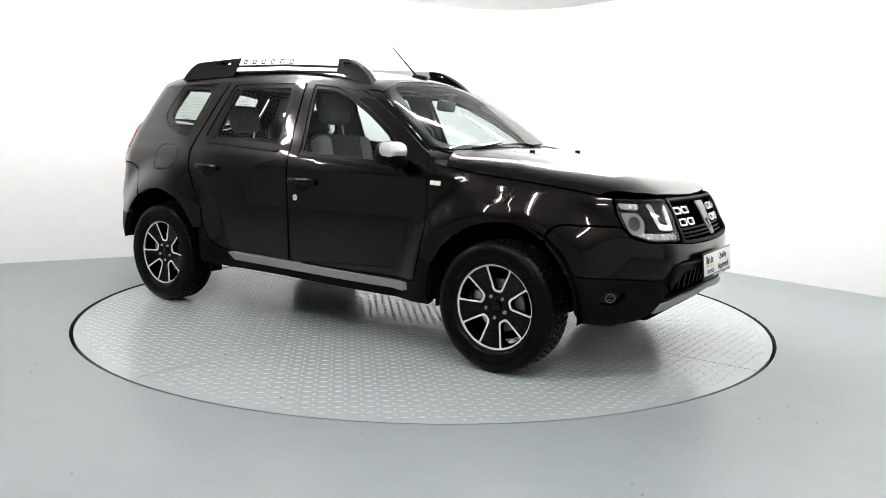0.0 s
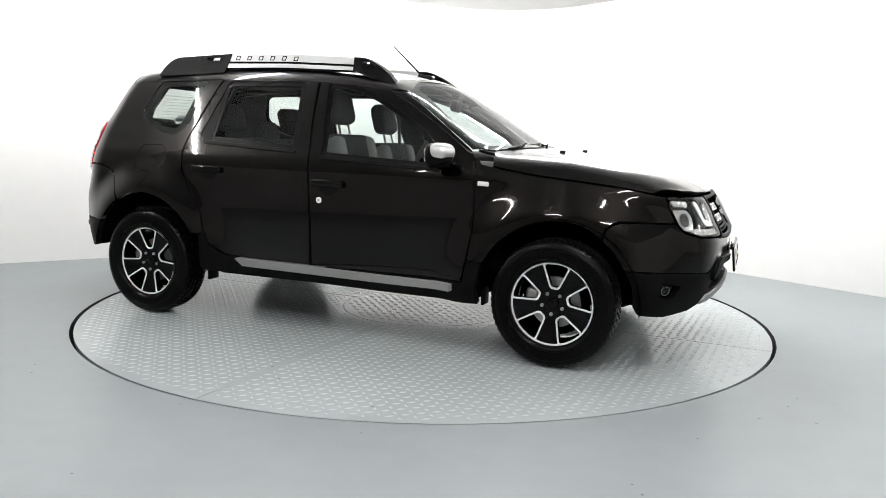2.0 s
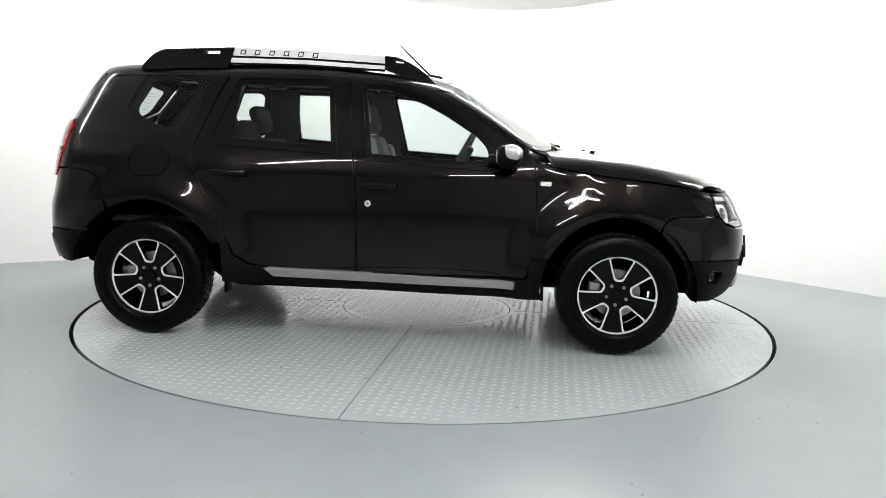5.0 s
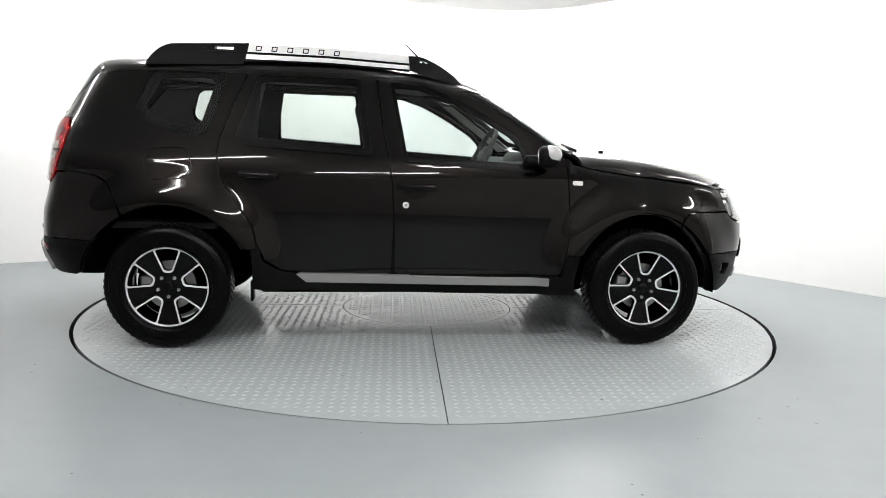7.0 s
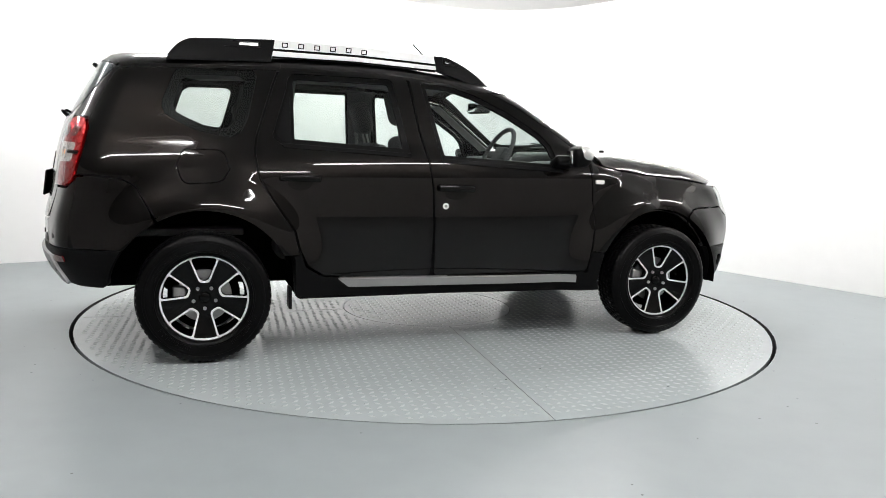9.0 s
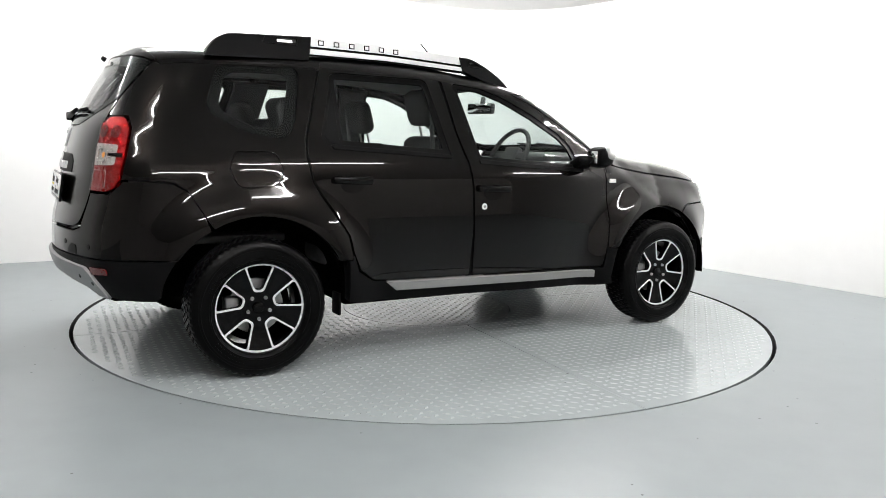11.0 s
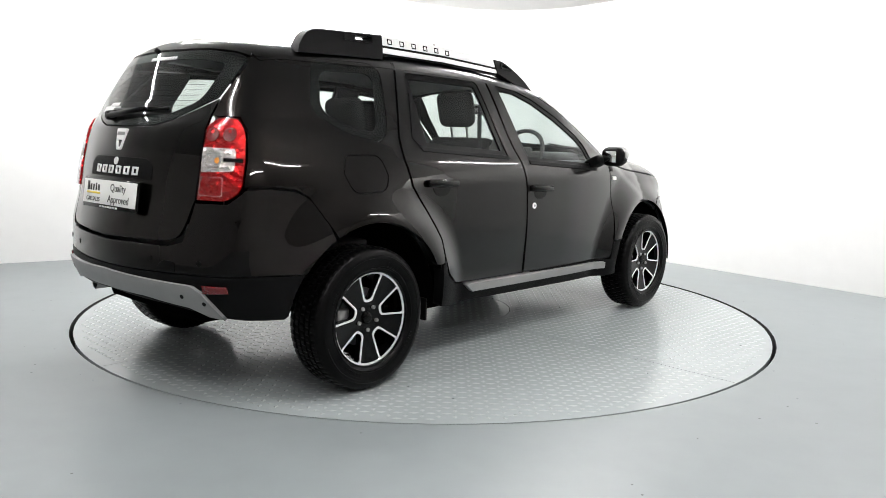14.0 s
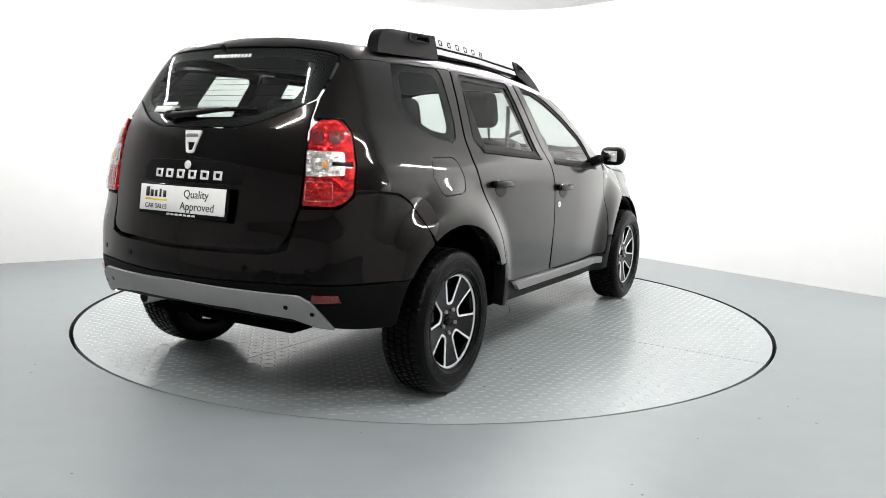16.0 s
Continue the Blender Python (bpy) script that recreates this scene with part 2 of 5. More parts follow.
def around(uv):
    """Skin at (s, z): s runs along the right side as x, then round the corners to the middle of the front or the back."""
    s, z = uv[:, 0].copy(), uv[:, 1]
    flip = np.abs(s) > S_MID
    s = np.where(flip, np.sign(s) * 2 * S_MID - s, s)
    a = np.abs(s)
    sg = np.sign(s)
    phi = np.clip((a - XB) / RC, 0, math.pi / 2)
    px = np.where(a <= XB, s, sg * XB)
    py = -YP + np.clip(a - XB - RC * math.pi / 2, 0, YP)
    ox, oy = np.sin(phi) * sg, -np.cos(phi)
    o = np.stack([px + 1.5 * ox, py + 1.5 * oy, z], -1)
    q = march(o, np.stack([-ox, -oy, 0 * z], -1), 1.5)
    q[:, 1] *= np.where(flip, -1, 1)
    return q


def above(uv):
    o = np.stack([uv[:, 0], uv[:, 1], np.full(len(uv), 2.0)], -1)
    return march(o, np.tile((0, 0, -1.0), (len(uv), 1)), 1.5)


def s_of(x, y):
    """The s at a plan place on the right half (y below zero)."""
    if abs(x) <= XB:
        return x
    sg = 1 if x > 0 else -1
    if y > -YP:
        return sg * (S_MID + y)
    return sg * (XB + RC * math.atan2(abs(x) - XB, -YP - y))


# ---- car materials ----
PLASTIC = mat("black_grained_plastic", (0.0022, 0.0022, 0.0024), 0.45, spec=0.08, bump=0.10, bump_scale=420, noise_scale=6, amount=0.12)
GLOSS = mat("gloss_black_plastic", (0.0012, 0.0012, 0.0012), 0.10, spec=0.18)
RUBBER = mat("tyre_rubber", (0.0011, 0.0011, 0.0012), 0.30, spec=0.10, noise_scale=9, amount=0.25, bump=0.1, bump_scale=160)
SEAL = mat("window_seal", (0.0012, 0.0012, 0.0012), 0.35, spec=0.10)
SILVER = mat("satin_silver_paint", (0.80, 0.80, 0.795), 0.32, 0.25, noise_scale=30, amount=0.03)
SKID = mat("grey_skid_paint", (0.26, 0.26, 0.26), 0.42, 0.3, noise_scale=20, amount=0.06)
CAP = mat("silver_mirror_paint", (0.52, 0.52, 0.515), 0.26, 0.6, noise_scale=30, amount=0.03)
CHROME = mat("bright_chrome", (0.85, 0.85, 0.85), 0.10, 1.0)
MACHINED = mat("machined_alloy", (0.86, 0.86, 0.87), 0.30, 0.35)
ALLOY_BLACK = mat("gloss_black_alloy", (0.0012, 0.0012, 0.0013), 0.12, spec=0.18)
HOUSE = mat("smoked_chrome", (0.22, 0.22, 0.22), 0.18, 0.9)
STEEL = mat("brake_steel", (0.32, 0.32, 0.32), 0.38, 0.9, noise_scale=25, amount=0.15)
FABRIC = mat("charcoal_seat_cloth", (0.042, 0.042, 0.044), 0.9, noise_scale=60, amount=0.25, bump=0.2, bump_scale=500)
FABRIC_LIGHT = mat("pale_grey_seat_cloth", (0.22, 0.217, 0.213), 0.9, noise_scale=60, amount=0.12, bump=0.2, bump_scale=500)
TRIM = mat("grey_cabin_trim", (0.075, 0.075, 0.077), 0.7, noise_scale=25, amount=0.12, bump=0.1, bump_scale=300)
LINING = mat("grey_roof_lining", (0.30, 0.30, 0.297), 0.9, noise_scale=30, amount=0.08)
MIRROR = mat("mirror_glass", (0.9, 0.9, 0.9), 0.01, 1.0)
WHITE_PLATE = mat("white_show_plate", (0.80, 0.80, 0.78), 0.3, noise_scale=15, amount=0.02)
YELLOW = mat("yellow_print", (0.80, 0.62, 0.08), 0.4)
INK = mat("black_print", (0.012, 0.012, 0.012), 0.5)
STICKER = mat("white_sticker", (0.75, 0.76, 0.76), 0.5)
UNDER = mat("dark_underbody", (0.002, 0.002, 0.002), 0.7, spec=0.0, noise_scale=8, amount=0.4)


def glass(name, tint, gloss_rough=0.0):
    m = bpy.data.materials.new(name)
    m.use_nodes = True
    nt = m.node_tree
    nt.nodes.clear()
    out = nt.nodes.new("ShaderNodeOutputMaterial")
    tr = nt.nodes.new("ShaderNodeBsdfTransparent")
    tr.inputs["Color"].default_value = (*tint, 1)
    gl = nt.nodes.new("ShaderNodeBsdfGlossy")
    gl.inputs["Roughness"].default_value = gloss_rough
    lw = nt.nodes.new("ShaderNodeLayerWeight")
    lw.inputs["Blend"].default_value = 0.5
    pw = nt.nodes.new("ShaderNodeMath")
    pw.operation = "POWER"
    pw.inputs[1].default_value = 5.0
    nt.links.new(lw.outputs["Facing"], pw.inputs[0])
    fr = nt.nodes.new("ShaderNodeMath")
    fr.operation = "MULTIPLY_ADD"
    fr.inputs[1].default_value, fr.inputs[2].default_value = 0.9, 0.045
    nt.links.new(pw.outputs[0], fr.inputs[0])
    mix = nt.nodes.new("ShaderNodeMixShader")
    nt.links.new(fr.outputs[0], mix.inputs[0])
    nt.links.new(tr.outputs[0], mix.inputs[1])
    nt.links.new(gl.outputs[0], mix.inputs[2])
    nt.links.new(mix.outputs[0], out.inputs["Surface"])
    return m


GLASS = glass("window_glass", (0.70, 0.75, 0.735))
GLASS_DARK = glass("rear_window_glass", (0.63, 0.67, 0.655))
LENS = glass("clear_lamp_lens", (0.93, 0.94, 0.94))


def lens_mat(name, color):
    m = mat(name, color, 0.06, coat=1.0)
    nt = m.node_tree
    b = nt.nodes["Principled BSDF"]
    b.inputs["Subsurface Weight"].default_value = 0.0
    co = nt.nodes.new("ShaderNodeTexCoord")
    w = nt.nodes.new("ShaderNodeTexVoronoi")
    w.inputs["Scale"].default_value = 110
    nt.links.new(co.outputs["Object"], w.inputs["Vector"])
    bp = nt.nodes.new("ShaderNodeBump")
    bp.inputs["Strength"].default_value, bp.inputs["Distance"].default_value = 0.35, 0.005
    nt.links.new(w.outputs["Distance"], bp.inputs["Height"])
    nt.links.new(bp.outputs[0], b.inputs["Normal"])
    mx = nt.nodes.new("ShaderNodeMapRange")
    mx.inputs["From Max"].default_value = 0.6
    mx.inputs["To Min"].default_value, mx.inputs["To Max"].default_value = 0.85, 1.1
    nt.links.new(w.outputs["Distance"], mx.inputs["Value"])
    sc = nt.nodes.new("ShaderNodeVectorMath")
    sc.operation = "SCALE"
    sc.inputs[0].default_value = color
    nt.links.new(mx.outputs[0], sc.inputs["Scale"])
    nt.links.new(sc.outputs[0], b.inputs["Base Color"])
    return m


def facet_mat(name, color, scale):
    """A moulded reflector: shiny facets under a tinted cover."""
    m = mat(name, color, 0.16, 0.85, coat=0.3)
    nt = m.node_tree
    b = nt.nodes["Principled BSDF"]
    co = nt.nodes.new("ShaderNodeTexCoord")
    w = nt.nodes.new("ShaderNodeTexVoronoi")
    w.inputs["Scale"].default_value = scale
    nt.links.new(co.outputs["Object"], w.inputs["Vector"])
    bp = nt.nodes.new("ShaderNodeBump")
    bp.inputs["Strength"].default_value, bp.inputs["Distance"].default_value = 0.8, 0.012
    nt.links.new(w.outputs["Distance"], bp.inputs["Height"])
    nt.links.new(bp.outputs[0], b.inputs["Normal"])
    return m


RED = facet_mat("red_lamp_reflector", (0.52, 0.004, 0.006), 38)
RED_DARK = lens_mat("dark_red_reflector", (0.10, 0.003, 0.004))
CLEAR = lens_mat("frosted_clear_lens", (0.78, 0.75, 0.73))
BRIGHT = facet_mat("bright_lamp_reflector", (0.86, 0.84, 0.82), 40)
FROST = facet_mat("grey_lamp_reflector", (0.72, 0.71, 0.70), 45)
AMBER = mat("amber_bulb", (0.8, 0.32, 0.06), 0.3)


# ---- panel maker ----
def densify(poly, step):
    """Round the given corners (u, v, radius) and split long edges."""
    n = len(poly)
    out = []
    for i, p in enumerate(poly):
        r = p[2] if len(p) > 2 else 0
        c = np.array(p[:2], float)
        a, b = np.array(poly[i - 1][:2], float), np.array(poly[(i + 1) % n][:2], float)
        if r:
            la, lb = np.linalg.norm(a - c), np.linalg.norm(b - c)
            ra, rb = min(r, la * 0.49), min(r, lb * 0.49)
            p0, p1 = c + (a - c) / la * ra, c + (b - c) / lb * rb
            for t in np.linspace(0, 1, 7):
                out.append((1 - t) ** 2 * p0 + 2 * t * (1 - t) * c + t * t * p1)
        else:
            out.append(c)
    res = []
    for i, p in enumerate(out):
        q = out[(i + 1) % len(out)]
        k = max(1, int(np.linalg.norm(q - p) / step))
        for j in range(k):
            res.append(p + (q - p) * j / k)
    res = [p for i, p in enumerate(res) if np.linalg.norm(p - res[i - 1]) > 1e-5]
    return np.array(res)


def signed_area(p):
    q = np.roll(p, -1, 0)
    return 0.5 * np.sum(p[:, 0] * q[:, 1] - q[:, 0] * p[:, 1])


def inset(p, d):
    if signed_area(p) < 0:
        p = p[::-1]
    a, b = np.roll(p, 1, 0), np.roll(p, -1, 0)
    e1, e2 = p - a, b - p
    n1 = np.stack([-e1[:, 1], e1[:, 0]], -1) / np.linalg.norm(e1, axis=1, keepdims=True)
    n2 = np.stack([-e2[:, 1], e2[:, 0]], -1) / np.linalg.norm(e2, axis=1, keepdims=True)
    m = n1 + n2
    m /= np.maximum(np.linalg.norm(m, axis=1, keepdims=True), 0.4)
    return p + m * d


def inside(pts, poly):
    x, y = pts[:, 0], pts[:, 1]
    c = np.zeros(len(pts), bool)
    for (x0, y0), (x1, y1) in zip(poly, np.roll(poly, -1, 0)):
        if y0 != y1:
            c ^= ((y0 > y) != (y1 > y)) & (x < (x1 - x0) * (y - y0) / (y1 - y0) + x0)
    return c


def edge_dist(pts, poly):
    d = np.full(len(pts), 9.0)
    for a, b in zip(poly, np.roll(poly, -1, 0)):
        ab = b - a
        t = np.clip(((pts - a) @ ab) / max(ab @ ab, 1e-12), 0, 1)
        d = np.minimum(d, np.linalg.norm(pts - a - t[:, None] * ab, axis=1))
    return d


from mathutils.geometry import delaunay_2d_cdt


def patch(outline, caster, holes=(), gap=0.0027, depth=0.014, lift=0.0, res=0.03, normal=None, edge=0.0012):
    """Vertices, faces and vertex normals of a sheet cut from the skin, with its edges folded in."""
    normal = normal or grad
    loops = [inset(densify(outline, res * 0.8), gap)]
    for h in holes:
        loops.append(inset(densify(h, res * 0.8), -gap)[::-1])
    lo, hi = loops[0].min(0), loops[0].max(0)
    g = []
    for j, v in enumerate(np.arange(lo[1] + res / 2, hi[1], res * 0.87)):
        g += [(u, v) for u in np.arange(lo[0] + (res / 2 if j % 2 else res), hi[0], res)]
    g = np.array(g) if g else np.zeros((0, 2))
    if len(g):
        keep = inside(g, loops[0])
        for h in loops[1:]:
            keep &= ~inside(g, h)
        g = g[keep]
    for l in loops:
        if len(g):
            g = g[edge_dist(g, l) > res * 0.45]
    pts = np.concatenate(loops + [g])
    edges, k = [], 0
    for l in loops:
        edges += [(k + i, k + (i + 1) % len(l)) for i in range(len(l))]
        k += len(l)
    v2, _, faces, *_ = delaunay_2d_cdt([Vector(p) for p in pts], edges, [], 0, 1e-6)
    v2 = np.array([tuple(v) for v in v2])
    cen = np.array([v2[list(f)].mean(0) for f in faces])
    ok = inside(cen, loops[0])
    for h in loops[1:]:
        ok &= ~inside(cen, h)
    q = caster(v2)
    n = normal(q)
    q = q + n * lift
    tris = []
    for f, good in zip(faces, ok):
        if good:
            a, b, c = f[:3]
            nn = np.cross(q[b] - q[a], q[c] - q[a])
            tris.append((a, b, c) if nn @ (n[a] + n[b] + n[c]) > 0 else (a, c, b))
    verts, normals, quads = [q], [n], []
    base = len(q)
    drop = math.copysign(min(edge, abs(depth) * 0.5), depth)
    for k, l in enumerate(loops):
        o = inset(l, -edge) if k == 0 else inset(l, edge)[::-1]
        if signed_area(o) * signed_area(l) < 0:
            o = o[::-1]
        w, wo = caster(l), caster(o)
        nw, no = normal(w), normal(wo)
        out = wo - w
        out = out - no * np.sum(out * no, 1, keepdims=True)
        out = out / np.maximum(np.linalg.norm(out, axis=1, keepdims=True), 1e-9)
        w1 = wo + no * (lift - drop)
        m = len(l)
        verts += [w + nw * lift, w1, w1 - no * (depth - drop)]
        mid = out + no * 0.25
        normals += [nw, mid / np.linalg.norm(mid, axis=1, keepdims=True), out]
        for r in (0, m):
            quads += [(base + r + i, base + r + m + i, base + r + m + (i + 1) % m, base + r + (i + 1) % m) for i in range(m)]
        base += 3 * m
    return np.concatenate(verts), tris + quads, np.concatenate(normals), len(tris)


def sheet(name, data, material, parent, label="", flip=False):
    v, faces, n, nt = data
    v, n = v.copy(), n.copy()
    if flip:
        v[:, 1] *= -1
        n[:, 1] *= -1
        faces = [f[::-1] for f in faces]
    me = bpy.data.meshes.new(name)
    me.from_pydata(v.tolist(), [], faces)
    for f in me.polygons:
        f.use_smooth = True
    loops = [n[l.vertex_index] for l in me.loops]
    me.normals_split_custom_set([tuple(x) for x in loops])
    me.materials.append(material)
    ob = new(name, me)
    ob.parent = parent
    if label:
        tagged(ob, label)
    return ob


def panel(name, outline, caster, material, parent, label="", sides=2, **kw):
    """A panel on the right side and, with sides=2, its mirror image on the left."""
    data = patch(outline, caster, **kw)
    pr, pl = parent if isinstance(parent, tuple) else (parent, parent)
    a = sheet(name, data, material, pr, label)
    return (a, sheet(name, data, material, pl, label, True)) if sides == 2 else a


def sym(half, mid):
    """A closed outline from a half one that starts and ends on the middle line."""
    other = [(2 * mid - p[0], *p[1:]) for p in half[::-1]]
    if abs(half[-1][0] - mid) < 1e-6:
        other = other[1:]
    if abs(half[0][0] - mid) < 1e-6:
        other = other[:-1]
    return list(half) + other


def arc(cx, cz, r, a0, a1, n=14):
    return [(cx + r * math.cos(radians(a0 + (a1 - a0) * i / n)), cz + r * math.sin(radians(a0 + (a1 - a0) * i / n))) for i in range(n + 1)]


def edge_height(ss, zs, nz):
    """For each s, the height at which the skin leans over to the given upward normal."""
    out = []
    for s in ss:
        z = np.linspace(*zs, 60)
        q = around(np.stack([np.full(60, s), z], -1))
        ok = grad(q)[:, 2] > nz
        out.append((float(s), float(z[max(int(np.argmax(ok)) - 1, 0)]) if ok.any() else float(z[-1])))
    return out


def to_plan(line):
    q = around(np.array(line))
    return [(float(p[0]), float(p[1])) for p in q]


car = new("car")
tagged(car, "black five-door sport utility car parked on the turntable", "car")

GUTTER = edge_height(np.linspace(-1.93, 0.22, 24), (1.30, 1.60), 0.60)
G_AT = lambda s: float(np.interp(s, [g[0] for g in GUTTER], [g[1] for g in GUTTER]))
PILLAR = [(1.025 - 0.16 * (float(half_width(0.5, z)) / 0.7) ** 2 - (z - 1.12) * 1.62 - 0.022, z) for z in np.linspace(1.105, G_AT(0.22) - 0.005, 12)]
SHOULDER = edge_height(np.linspace(0.86, 1.93, 22), (0.84, 1.13), 0.55)
FIT = np.polyfit([p[0] for p in SHOULDER], [p[1] for p in SHOULDER], 3)
SHOULDER = [(p[0], float(np.polyval(FIT, p[0]))) for p in SHOULDER]

# front wings
wing = [(0.865, 0.525), (0.885, 0.69), (0.878, 0.85), (0.868, 0.98), (0.858, 1.06), (0.83, 1.10)] + SHOULDER[0:] + \
    [(1.945, 0.905), (1.955, 0.84), (1.985, 0.775), (1.70, 0.775), (1.65, 0.765), (1.605, 0.735)] + arc(AXLE, HUB_Z, 0.425, 55, 154)
front_wing = panel("front_wing", wing, around, PAINT, car, depth=0.03)

# doors
FRAME_F = [(0.845, 1.085), (0.80, 1.11), (0.62, 1.235), (0.40, 1.37), (0.20, 1.462), (0.03, 1.503), (-0.212, 1.525)]
WIN_F = [(-0.145, 1.475, 0.02), (0.02, 1.465), (0.18, 1.412), (0.37, 1.318), (0.55, 1.205), (0.615, 1.14, 0.02), (0.66, 1.005, 0.01), (-0.07, 1.05, 0.01)]
front_door = panel("front_door", [(-0.115, 0.41, 0.02), (0.83, 0.405, 0.03), (0.862, 0.56), (0.882, 0.69), (0.875, 0.85), (0.865, 0.98), (0.855, 1.06)] + FRAME_F +
                   [(-0.182, 1.21), (-0.148, 1.05), (-0.128, 0.90), (-0.118, 0.68)], around, PAINT, car, holes=[WIN_F])
WIN_R = [(-0.88, 1.49, 0.04), (-0.31, 1.485, 0.03), (-0.25, 1.075, 0.01), (-0.945, 1.115, 0.02), (-0.985, 1.155, 0.02), (-0.90, 1.40)]
rear_door = panel("rear_door", [(-0.228, 1.525), (-0.915, 1.535), (-0.96, 1.43), (-1.01, 1.29), (-1.06, 1.15), (-1.073, 1.06), (-1.055, 0.94), (-1.02, 0.88), (-0.96, 0.79), (-0.88, 0.67), (-0.86, 0.58),
                                (-0.82, 0.49), (-0.73, 0.43), (-0.60, 0.415), (-0.135, 0.41, 0.02), (-0.126, 0.68), (-0.136, 0.90), (-0.156, 1.05), (-0.19, 1.21)], around, PAINT, car, holes=[WIN_R])

# dark rubber behind the shut lines
def shut_line(line, w, parent):
    panel("shut_seal", [(x - w, z) for x, z in line] + [(x + w, z) for x, z in line[::-1]], around, SEAL, parent, lift=-0.0125, depth=0.006, gap=0)


shut_line([(-0.122, 0.405), (-0.122, 0.68), (-0.132, 0.90), (-0.152, 1.05), (-0.186, 1.21), (-0.22, 1.525)], 0.024, car)
shut_line([(0.862, 0.405), (0.872, 0.56), (0.884, 0.69), (0.877, 0.85), (0.866, 0.98), (0.857, 1.075)], 0.022, car)
shut_line([(-0.87, 0.52), (-0.875, 0.62), (-0.89, 0.68), (-0.965, 0.79), (-1.025, 0.88), (-1.06, 0.94), (-1.078, 1.06), (-1.065, 1.15), (-1.015, 1.29), (-0.965, 1.43), (-0.92, 1.54)], 0.022, car)

# roof sides and pillars between the doors and the roof
side_rail = [(-0.92, G_AT(-0.92)), (-0.915, 1.54)] + [(-0.228, 1.53), (-0.212, 1.53), (0.03, 1.508), (0.20, 1.467), (0.40, 1.375), (0.62, 1.24), (0.80, 1.115), (0.825, 1.105)] + \
    [p for p in PILLAR] + GUTTER[::-1][1:12]
side_rail = [p for i, p in enumerate(side_rail) if p[0] > -0.95]
panel("roof_side", side_rail, around, PAINT, car, gap=0.0012)

# rear quarters with their windows and the fuel flap
QWIN = [(-1.51, 1.468, 0.05), (-1.42, 1.512), (-1.09, 1.518, 0.05), (-1.045, 1.48, 0.03), (-1.105, 1.24), (-1.145, 1.165, 0.03), (-1.20, 1.145), (-1.34, 1.17), (-1.55, 1.255), (-1.59, 1.305, 0.03)]
FUEL = [(-1.43, 1.08, 0.03), (-1.23, 1.08, 0.04), (-1.205, 0.985), (-1.24, 0.92, 0.04), (-1.43, 0.91, 0.04), (-1.465, 1.0)]
LAMP_R = [(-2.085, 1.225, 0.02), (-2.13, 1.19, 0.02), (-2.138, 1.02), (-2.15, 0.885, 0.01), (-2.01, 0.885, 0.03), (-1.955, 0.93, 0.03), (-1.945, 1.05), (-1.955, 1.17, 0.03), (-1.995, 1.225, 0.03)]
quarter = [(-0.925, 1.54), (-0.925, G_AT(-0.92))] + [g for g in GUTTER[::-1] if g[0] < -0.93] + [(-1.985, 1.49), (-2.10, 1.315), (-2.125, 1.235), (-2.09, 1.23), (-1.99, 1.23), (-1.95, 1.175), (-1.94, 1.05), (-1.95, 0.945),
           (-1.86, 0.95), (-1.74, 0.935), (-1.675, 0.90), (-1.60, 0.795)] + arc(-AXLE, HUB_Z, 0.447, 119, 28.5, 12) + \
    [(-0.868, 0.55), (-0.87, 0.58), (-0.89, 0.67), (-0.97, 0.79), (-1.03, 0.88), (-1.065, 0.94), (-1.083, 1.06), (-1.07, 1.15), (-1.02, 1.29), (-0.97, 1.43)]
rear_quarter = panel("rear_quarter", quarter, around, PAINT, car, holes=[QWIN, FUEL], depth=0.03)
panel("fuel_flap", FUEL, around, PAINT, rear_quarter, gap=0.003)

# roof, bonnet, windscreen
pil = to_plan(PILLAR)
gut = to_plan(GUTTER)
head_y = pil[-1][1]
roof_front = [(pil[-1][0] + 0.005, head_y + 0.01), (0.33, -0.35), (0.355, -0.18), (0.365, 0)]
rear_end = [(-1.805, 0), (-1.795, -0.25), (-1.765, -0.42)]
half_roof = rear_end + [g for g in gut if g[0] > -1.72] + roof_front


def sym_y(half):
    """Closed plan outline from a half that starts and ends at y = 0."""
    return half + [(p[0], -p[1]) for p in half[::-1]][1:-1]


panel("roof", sym_y(half_roof), above, PAINT, car, sides=1, gap=0.0015, res=0.045)
screen_half = [(0.362, 0), (0.352, -0.18), (0.327, -0.35)] + [(p[0], p[1] + 0.012) for p in pil[::-1]] + [(0.92, -0.62), (0.985, -0.4), (1.015, -0.2), (1.025, 0)]
SCREEN_IN = [(0.41, 0), (0.40, -0.2), (0.375, -0.36), (0.375, -0.47, 0.03), (0.58, -0.575), (0.81, -0.665, 0.03), (0.88, -0.60), (0.95, -0.4), (0.98, -0.2), (0.99, 0)]
panel("windscreen", sym_y(screen_half), above, GLASS, car, "clear windscreen glass", sides=1, gap=0.001, lift=-0.003, res=0.045)
panel("windscreen_border", sym_y(screen_half), above, SEAL, car, sides=1, gap=0.001, lift=-0.006, depth=0.004, holes=[sym_y(SCREEN_IN)], res=0.04)
sh = to_plan(SHOULDER)
bonnet_half = [(1.075, 0), (1.06, -0.25), (1.02, -0.45), (0.93, -0.64)] + [(p[0], p[1] + 0.004) for p in sh if 0.93 < p[0] < 1.80] + [(1.835, -0.625), (1.915, -0.54), (1.975, -0.41), (2.008, -0.2), (2.018, 0)]
panel("bonnet", sym_y(bonnet_half), above, PAINT, car, sides=1, gap=0.002, res=0.04, depth=0.02)
